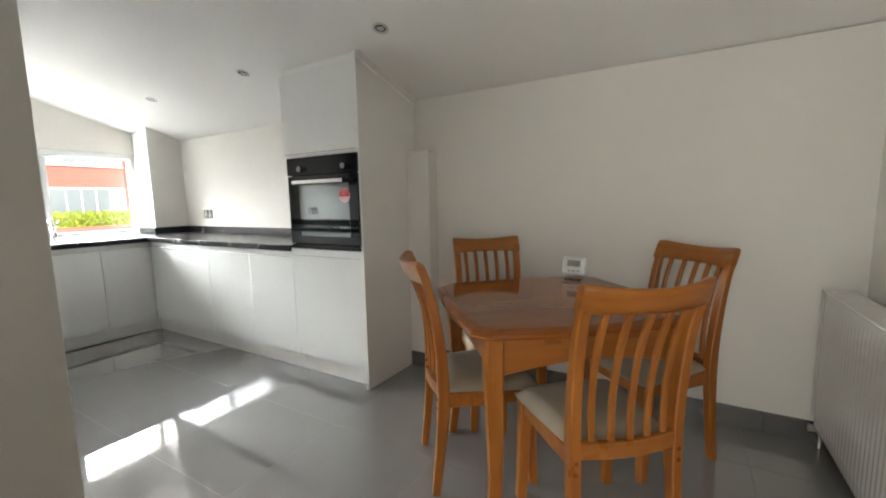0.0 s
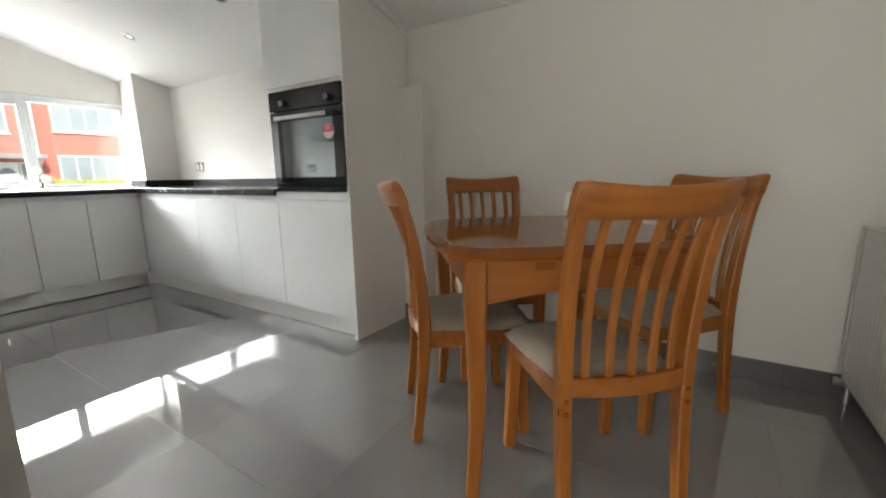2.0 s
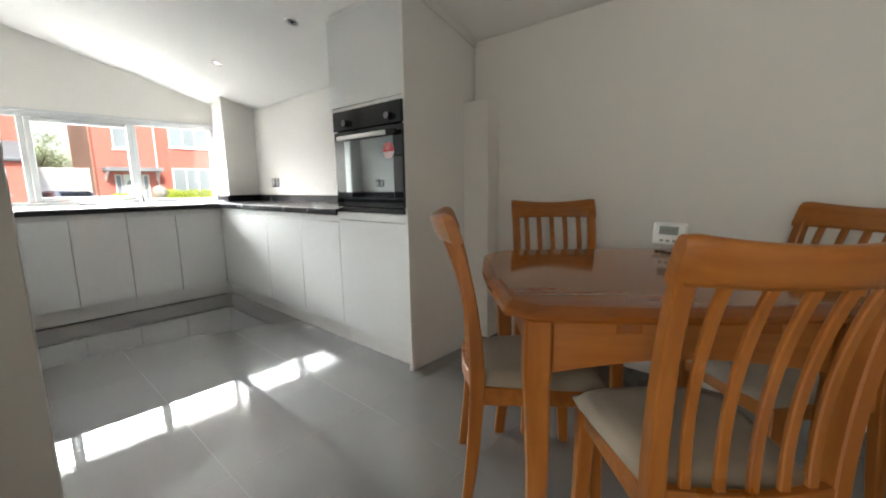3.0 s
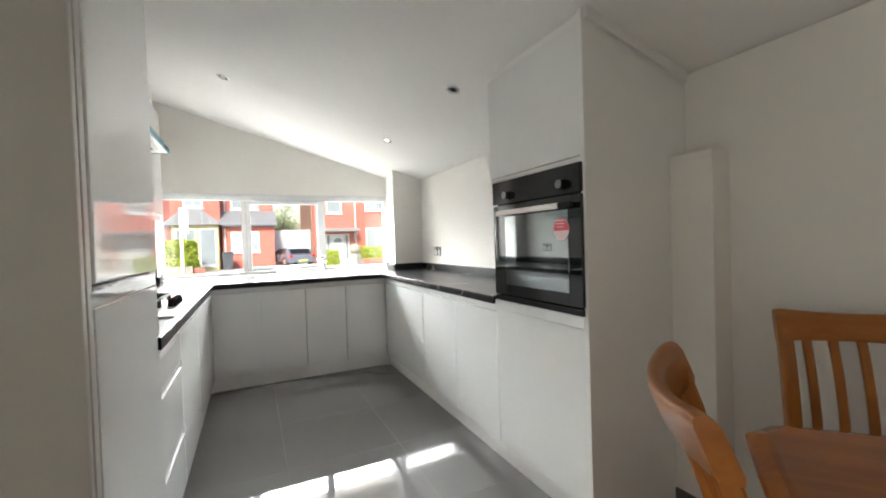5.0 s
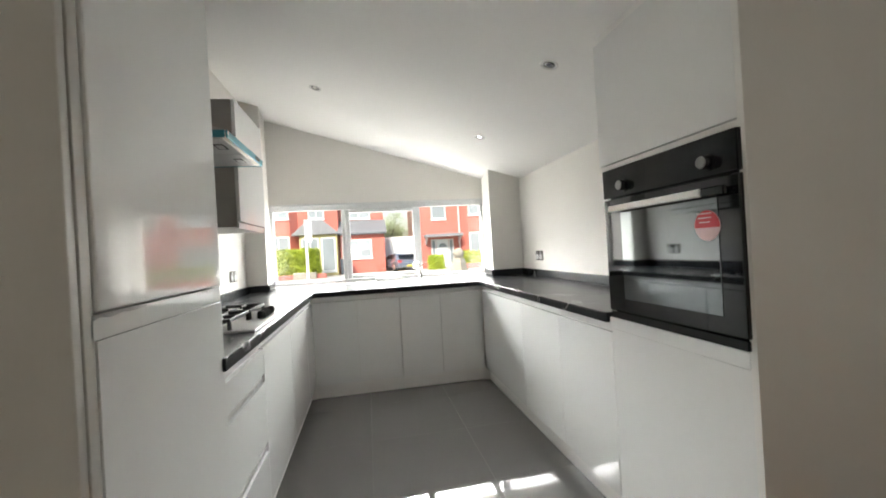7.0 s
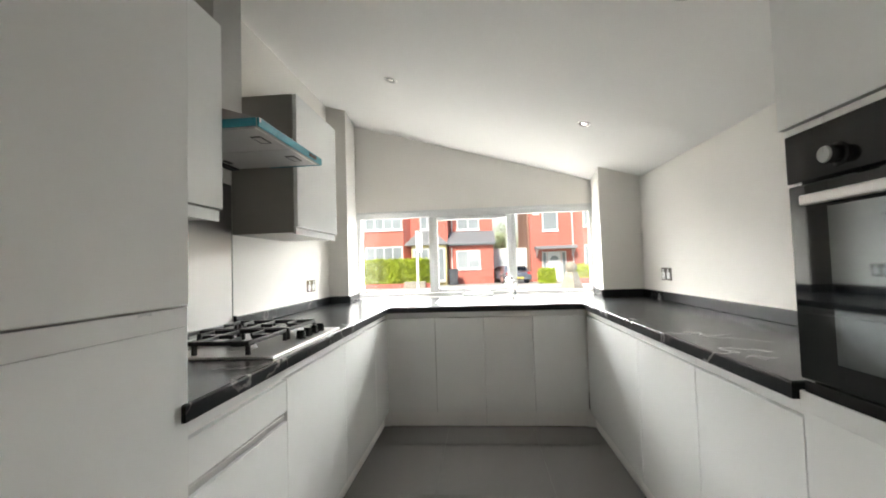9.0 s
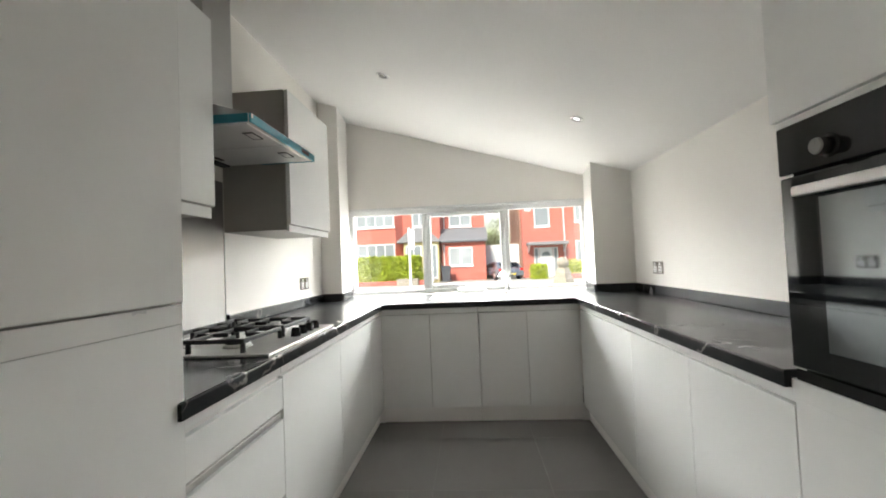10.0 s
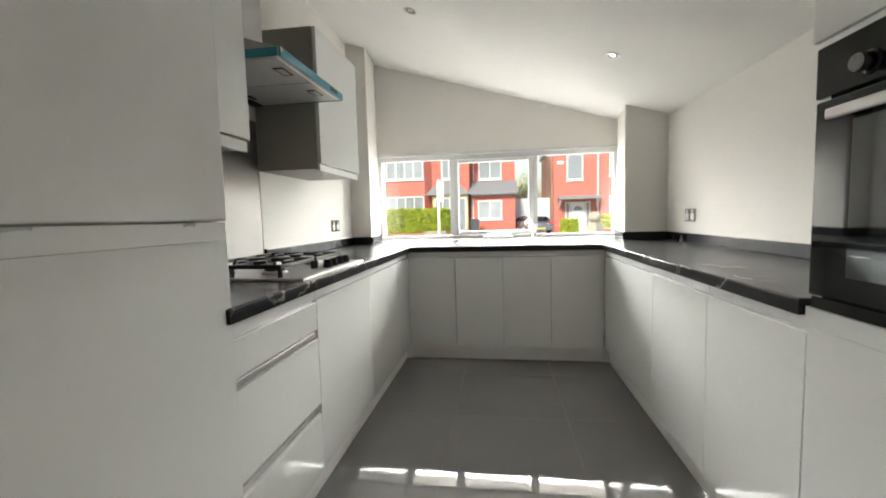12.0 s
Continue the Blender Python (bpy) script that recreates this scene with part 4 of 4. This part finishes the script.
# yellow-green leaf, raised in colour to look overexposed outdoors
LEAF = material("overexposed_yellow_green_leaf", (0.33, 0.4, 0.03), 0.6, 0, 0.35, 2, 0, 30, island=True)
TREELEAF = material("green_tree_leaf", (0.36, 0.42, 0.26), 0.6, 0, 0.35, 2, 0, 30, island=True)
BARK = material("bark", (0.12, 0.09, 0.06), 0.9, 0, 0.2, 6, 0.4, 60)
STONE = material("weathered_stone", (0.3, 0.27, 0.22), 0.9, 0, 0.15, 5, 0.3, 50)
GREEN = material("garden_grass", (0.1, 0.17, 0.04), 0.9, 0, 0.2, 3, 0.3, 60)
BIN = material("dark_bin_plastic", (0.06, 0.065, 0.075), 0.5)

GZ = -0.12
bm = bmesh.new()
bmesh.ops.create_grid(bm, x_segments=2, y_segments=2, size=400)
bm.transform(Matrix.Translation((-330, 0, GZ - 0.1)))
structure("ground", bm, GREEN, "flat grass and earth reaching to the horizon", "ground")
structure("road", box(-17.5, -120, GZ - 0.06, -10.5, 120, GZ - 0.04, 0), ROADM, "grey asphalt street", "road")
structure("pavement", box(-20.0, -120, GZ - 0.08, -17.5, 120, GZ + 0.06, 0.01), PAVE, "concrete pavement with a kerb along the far side", "pavement")
structure("pavement_near", box(-10.5, -120, GZ - 0.08, -8.4, 120, GZ + 0.06, 0.01), PAVE, "concrete pavement with a kerb along the near side", "pavement")
structure("driveway", box(-8.4, -30, GZ - 0.08, -1.15, 30, GZ + 0.02, 0), PAVE, "pale concrete forecourt outside the window", "driveway")
structure("forecourt_far", box(-24.4, -40, GZ - 0.08, -20.0, 40, GZ + 0.03, 0), PAVE, "pale paved front gardens across the street", "driveway")


def house_window(house, y0, z0, y1, z1, x, lights, proud=0.05):
    """A white-framed window with its panes, on a wall that faces +x."""
    w = part("window", box(x - 0.02, y0 - 0.06, z0 - 0.1, x + proud + 0.04, y1 + 0.06, z0 - 0.03, 0.01), UPVC, house, "white window with sill")
    t = 0.07
    for b in ((y0, z0 - 0.029, y1, z0 + t), (y0, z1 - t, y1, z1), (y0, z0 + t, y0 + t, z1 - t), (y1 - t, z0 + t, y1, z1 - t)):
        part("frame", box(x - 0.02, b[0], b[1], x + proud, b[2], b[3], 0.004), UPVC, w)
    for i in range(lights):
        a, b = y0 + t + (y1 - y0 - 2 * t) * i / lights, y0 + t + (y1 - y0 - 2 * t) * (i + 1) / lights
        if i:
            part("glazing_bar", box(x - 0.02, a - 0.03, z0 + t, x + proud, a + 0.03, z1 - t, 0.003), UPVC, w)
        part("pane", box(x - 0.01, a + (0.031 if i else 0.001), z0 + t + 0.001, x + proud * 0.4, b - (0.031 if i < lights - 1 else 0.001), z1 - t - 0.001, 0), PANEW, w)


def gable_roof(house, x0, x1, y0, y1, z, rise):
    mid = (x0 + x1) / 2
    part("roof", prism([(x0 - 0.3, z), (x1 + 0.3, z), (mid, z + rise)], "y", y0 - 0.2, y1 + 0.2), SLATE, house, "grey tiled pitched roof")
    part("gutter", box(x1 + 0.2, y0 - 0.2, z - 0.12, x1 + 0.3, y1 + 0.2, z - 0.01, 0.02), UPVC, house)


# house behind the hedge
ha = thing("brick_house", "red brick semi-detached house with white bay windows and a porch", "house", None, "houses across the street")
part("wall", box(-32, -15.5, GZ - 0.1, -24, -2.7, 5.4, 0.01), BRICK, ha)
gable_roof(ha, -32, -24, -15.5, -2.7, 5.4, 2.6)
part("bay", prism([(-24.0, -8.6), (-23.4, -8.2), (-23.4, -5.6), (-24.0, -5.2)], "z", GZ, 5.2, 0.01), BRICK, ha)
house_window(ha, -8.15, 3.62, -5.65, 4.95, -23.39, 4)
house_window(ha, -8.15, 1.2, -5.65, 2.5, -23.39, 4)
house_window(ha, -4.55, 3.6, -3.55, 4.95, -24.0, 2)
porch = part("porch", box(-24.0, -5.0, GZ, -22.9, -2.75, 2.48, 0.01), CREAM, ha, "cream glazed porch")
part("porch_roof", prism([(-5.45, 2.5), (-2.55, 2.5), (-3.55, 3.4), (-4.45, 3.4)], "x", -24.0, -22.6, 0.01), SLATE, ha, "grey hipped porch roof")
house_window(ha, -4.85, 0.9, -3.85, 2.3, -22.89, 2)
house_window(ha, -3.7, 0.2, -2.85, 2.3, -22.89, 1)

hb2 = thing("brick_house", "red brick house with a slate-roofed front extension", "house", None, "houses across the street")
part("wall", box(-33, -2.65, GZ - 0.1, -25.2, 0.3, 5.4, 0.01), BRICK, hb2)
gable_roof(hb2, -33, -25.2, -2.65, 0.3, 5.4, 2.6)
part("extension_wall", box(-25.2, -2.6, GZ - 0.1, -23.6, 0.25, 2.46, 0.01), BRICK, hb2)
part("extension_roof", prism([(-25.2, 3.47), (-25.2, 3.37), (-23.35, 2.47), (-23.35, 2.57)], "y", -2.75, 0.4, 0.005), SLATE, hb2, "grey slate lean-to roof")
house_window(hb2, -2.15, 0.9, -0.6, 2.1, -23.6, 2)
house_window(hb2, -2.15, 3.6, -0.6, 4.9, -25.2, 2)
part("downpipe", tube((-23.55, -2.45, GZ), (-23.55, -2.45, 2.3), 0.04, 0.04, 10), UPVC, hb2)

part("downpipe", tube((-25.14, -2.5, 3.4), (-25.14, -2.5, 5.3), 0.04, 0.04, 10), UPVC, hb2)
part("gutter", tube((-23.33, -2.7, 2.44), (-23.33, 0.35, 2.44), 0.05, 0.05, 10), BIN, hb2, "dark gutter of the extension")

gar = thing("garage", "white rendered garage with a pale up-and-over door", "garage")
part("wall", box(-30, 0.31, GZ - 0.1, -25.5, 2.61, 2.22, 0.01), RENDERW, gar)
part("door", box(-25.5, 0.6, GZ, -25.45, 2.35, 1.75, 0.01), UPVC, gar, "white garage door")
for i in range(5):
    part("door_rib", box(-25.45, 0.65, 0.15 + 0.3 * i, -25.435, 2.3, 0.17 + 0.3 * i, 0.002), UPVC, gar)

hc = thing("brick_house", "red brick house with a flat door canopy and white bay windows", "house", None, "houses across the street")
part("wall", box(-32, 2.7, GZ - 0.1, -24, 13.5, 5.5, 0.01), BRICK, hc)
part("side_wall", box(-31, 2.62, GZ, -24.6, 2.695, 5.4, 0), BROWNBRICK, hc, "brown brick side wall")
gable_roof(hc, -32, -24, 2.7, 13.5, 5.5, 2.6)
part("canopy", box(-24.0, 2.9, 2.0, -22.9, 5.45, 2.2, 0.02), SLATE, hc, "grey flat canopy over the door")
for y in (3.0, 5.3):
    part("canopy_bracket", prism([(-24.0, 2.0), (-23.1, 2.0), (-24.0, 1.5)], "y", y, y + 0.08), UPVC, hc)
hd = part("door", box(-24.02, 3.75, GZ + 0.05, -23.95, 4.6, 1.85, 0.01), UPVC, hc, "white front door")
part("fanlight", prism([(4.18 + 0.28 * math.cos(a), 1.3 + 0.28 * math.sin(a)) for a in [math.pi * k / 12 for k in range(13)]], "x", -23.95, -23.94), PANEW, hd)
house_window(hc, 3.4, GZ + 0.2, 3.72, 1.85, -24.0, 1)
house_window(hc, 4.63, GZ + 0.2, 4.95, 1.85, -24.0, 1)
house_window(hc, 3.5, 3.24, 4.5, 4.85, -24.0, 1)
part("bay", prism([(-24.0, 5.5), (-23.4, 5.9), (-23.4, 9.3), (-24.0, 9.7)], "z", GZ, 5.3, 0.01), BRICK, hc)
house_window(hc, 5.95, 3.4, 9.25, 4.85, -23.39, 5)
house_window(hc, 5.95, 0.7, 9.25, 2.2, -23.39, 5)
part("wall_plaque", box(-24.0, 2.92, 4.27, -23.97, 3.32, 4.44, 0.005), UPVC, hc, "small white wall plaque")
part("downpipe", tube((-23.94, 5.4, GZ), (-23.94, 5.4, 5.35), 0.04, 0.04, 10), UPVC, hc)
house_window(hc, 10.6, 3.3, 11.8, 4.85, -24.0, 2)


# clipped hedges of many small leaves
def hedge(label, x0, y0, x1, y1, z1, count, mat, seed):
    rnd = random.Random(seed)
    verts, faces = [], []
    for _ in range(count):
        side = rnd.random()
        u, v = rnd.random(), rnd.random()
        if side < 0.6:
            p = Vector((x1 + rnd.gauss(0, 0.06), y0 + (y1 - y0) * u, GZ + (z1 - GZ) * v))
        elif side < 0.85:
            p = Vector((x0 + (x1 - x0) * v, y0 + (y1 - y0) * u, z1 + rnd.gauss(0, 0.05)))
        else:
            p = Vector((x0 + (x1 - x0) * v, (y0 if rnd.random() < 0.5 else y1) + rnd.gauss(0, 0.05), GZ + (z1 - GZ) * u))
        p += Vector((0.12, 0, 0.1)) * noise.noise(p * 1.2)
        q = Euler((rnd.uniform(-1.2, 1.2), rnd.uniform(-1.2, 1.2), rnd.uniform(0, 6.28))).to_matrix()
        s = rnd.uniform(0.05, 0.1)
        k = len(verts)
        verts += [p + q @ Vector(c) * s for c in ((-1, 0, 0), (0, -0.5, 0.1), (1, 0, 0), (0, 0.5, 0.1))]
        faces.append((k, k + 1, k + 2, k + 3))
    h = thing("hedge", label, "hedge")
    me = bpy.data.meshes.new("leaves")
    me.from_pydata(verts, [], faces)
    me.materials.append(mat)
    o = new("leaves", me)
    o.parent = h
    o["kind"] = "stuff"
    part("core", box(x0 + 0.12, y0 + 0.1, GZ - 0.06, x1 - 0.1, y1 - 0.1, z1 - 0.1, 0.1), mat, h)


hedge("bright yellow-green clipped hedge in front of the brick house", -21.4, -9.8, -20.2, -3.7, 1.52, 11000, LEAF, 4)
hedge("low green hedge beside the front door", -22.4, 2.9, -21.8, 3.8, 0.68, 1800, LEAF, 5)
hedge("bright yellow-green hedge beside the bay window", -22.6, 5.0, -21.6, 10.5, 0.85, 4000, LEAF, 6)
tagged(part("garden_wall", box(-20.0, -9.8, GZ, -19.8, -3.2, 0.2, 0.01), BRICK), "low red brick garden wall below the hedge", "garden wall")
tagged(part("garden_wall", box(-20.15, 4.4, GZ, -19.95, 10.8, 0.25, 0.01), BRICK), "low red brick garden wall in front of the hedge", "garden wall")

# tree behind the garage
tree = thing("tree", "green leafy tree behind the garage", "tree")
part("trunk", tube((-36, 1.2, GZ - 0.1), (-36, 1.2, 2.8), 0.22, 0.14, 10), BARK, tree)
for a, l in ((0.3, 1.8), (1.9, 1.6), (3.4, 1.9), (5.0, 1.5)):
    part("limb", tube((-36, 1.2, 2.0), (-36 + l * math.cos(a), 1.2 + l * math.sin(a) * 0.8, 3.3), 0.09, 0.03, 8), BARK, tree)
rnd = random.Random(9)
verts, faces = [], []
clumps = [Vector((-36 + rnd.gauss(0, 1.0), 1.2 + rnd.gauss(0, 0.9), 3.0 + rnd.gauss(0, 0.7))) for _ in range(20)]
for _ in range(3000):
    p = rnd.choice(clumps) + Vector((rnd.gauss(0, 0.33), rnd.gauss(0, 0.33), rnd.gauss(0, 0.3)))
    q = Euler((rnd.uniform(-1.4, 1.4), rnd.uniform(-1.4, 1.4), rnd.uniform(0, 6.28))).to_matrix()
    k = len(verts)
    verts += [p + q @ Vector(c) * 0.11 for c in ((-1, 0, 0), (0, -0.5, 0.1), (1, 0, 0), (0, 0.5, 0.1))]
    faces.append((k, k + 1, k + 2, k + 3))
me = bpy.data.meshes.new("crown")
me.from_pydata(verts, [], faces)
me.materials.append(TREELEAF)
crown = new("crown", me)
crown.parent = tree

# parked car, its tail to the street
car = thing("parked_car", "blue-grey hatchback parked on the drive, its tail to the street", "car", pose(-22.2, 1.72, GZ + 0.03, 0, 0, 16))
outl = [(0.02, 0.3), (0.0, 0.46), (0.05, 0.63), (0.16, 0.7), (0.3, 0.74), (0.62, 1.05), (0.95, 1.12), (1.5, 1.13), (2.15, 1.08), (2.9, 0.78), (3.6, 0.68), (3.9, 0.52), (3.95, 0.36), (3.88, 0.25), (0.12, 0.22)]
shell = prism([(-u, z) for u, z in outl], "y", -0.83, 0.83, 0.05)
for v in shell.verts:  # the sides lean in above the waist
    v.co.y *= 1 - 0.42 * max(0.0, v.co.z - 0.7)
part("body", shell, CARPAINT, car, "", True)
part("rear_window", prism([(-0.31, 0.775), (-0.57, 1.03), (-0.545, 1.045), (-0.285, 0.79)], "y", -0.6, 0.6, 0.005), DARKGLASS, car, "dark rear window")
for s in (-1, 1):
    glass_bm = prism([(-0.75, 0.78), (-0.95, 1.04), (-2.05, 1.0), (-2.55, 0.78)], "y", s * 0.78, s * 0.8)
    part("side_window", glass_bm, DARKGLASS, car, "dark side windows")
    part("tail_light", box(-0.16, s * 0.58, 0.56, 0.02, s * 0.8, 0.7, 0.02), LIGHTRED, car, "red tail light")
    for u in (0.72, 3.15):
        wl = part("wheel", tube((-u, s * 0.67, 0.29), (-u, s * 0.85, 0.29), 0.29, 0.29, 22), TYRE, car)
        part("rim", tube((-u, s * 0.845, 0.29), (-u, s * 0.86, 0.29), 0.19, 0.18, 18), SATIN, wl)
part("bumper", box(-0.06, -0.8, 0.24, 0.06, 0.8, 0.42, 0.03), CARPAINT, car)
part("number_plate", box(0.06, -0.26, 0.3, 0.068, 0.26, 0.4, 0), PLATE, car, "yellow rear number plate")

# estate agent style board on a white post, gate pier with a ball, bins
sign = thing("sign_board", "white board on a tall white post by the garden wall", "sign")
part("post", box(-19.5, -4.16, GZ - 0.06, -19.4, -4.04, 3.15, 0.005), WHITEPLASTIC, sign)
part("board", box(-19.46, -4.04, 1.95, -19.43, -3.8, 3.05, 0.005), WHITEPLASTIC, sign)
tagged(part("stone_block", box(-19.75, -4.9, GZ + 0.05, -19.52, -3.7, 0.32, 0.03), STONE), "pale stone block at the foot of the sign post", "stone block")
pier = thing("gate_pier", "weathered stone pier with a ball finial", "gate pier")
part("shaft", tube((-16.2, 3.5, GZ - 0.06), (-16.2, 3.5, 0.68), 0.55, 0.27, 4), STONE, pier)
bm = bmesh.new()
bmesh.ops.create_uvsphere(bm, u_segments=20, v_segments=12, radius=0.27)
bm.transform(Matrix.Translation((-16.2, 3.5, 0.9)))
part("ball", bm, STONE, pier, "round stone ball", True)
for x, y in ((-22.6, -2.3),):
    b = thing("wheelie_bin", "dark wheeled refuse bin against the brick wall", "bin", pose(x, y, GZ + 0.03), "bins")
    bm = bmesh.new()
    bmesh.ops.create_cone(bm, cap_ends=True, segments=4, radius1=0.32, radius2=0.4, depth=0.9)
    bm.transform(Matrix.Translation((0, 0, 0.5)) @ Matrix.Rotation(radians(45), 4, "Z"))
    part("body", bm, BIN, b)
    part("lid", box(-0.32, -0.3, 0.95, 0.32, 0.3, 1.02, 0.02), BIN, b)
    for s in (-1, 1):
        part("wheel", tube((-0.25, s * 0.24, 0.1), (-0.25, s * 0.3, 0.1), 0.1, 0.1, 14), TYRE, b)

# ---- floor tiles ----
floor = thing("floor", "polished grey porcelain tile floor with fine joints", "floor", None, "", "structure")
part("screed", box(-0.86, -1.96, -0.1, END_X, WALL_R, -0.0007, 0), GROUT, floor)
rnd = random.Random(3)
TS, JOINT = 0.596, 0.0014
X0, Y0 = -0.988, -2.15
shapes = {}
for i in range(10):
    for j in range(5):
        xa, xb = max(X0 + i * TS, -0.86), min(X0 + (i + 1) * TS - JOINT, END_X)
        ya, yb = max(Y0 + j * TS, -1.96), min(Y0 + (j + 1) * TS - JOINT, WALL_R)
        if xb - xa < 0.02 or yb - ya < 0.02:
            continue
        key = (round(xb - xa, 3), round(yb - ya, 3))
        if key not in shapes:
            shapes[key] = mesh_of("tile", box(-key[0] / 2, -key[1] / 2, -0.01, key[0] / 2, key[1] / 2, 0.0, 0.0006, None, 1), TILE)
        t = new("tile", shapes[key])
        t.parent = floor
        t.matrix_basis = pose((xa + xb) / 2, (ya + yb) / 2, 0, rnd.uniform(-0.02, 0.02), rnd.uniform(-0.02, 0.02))
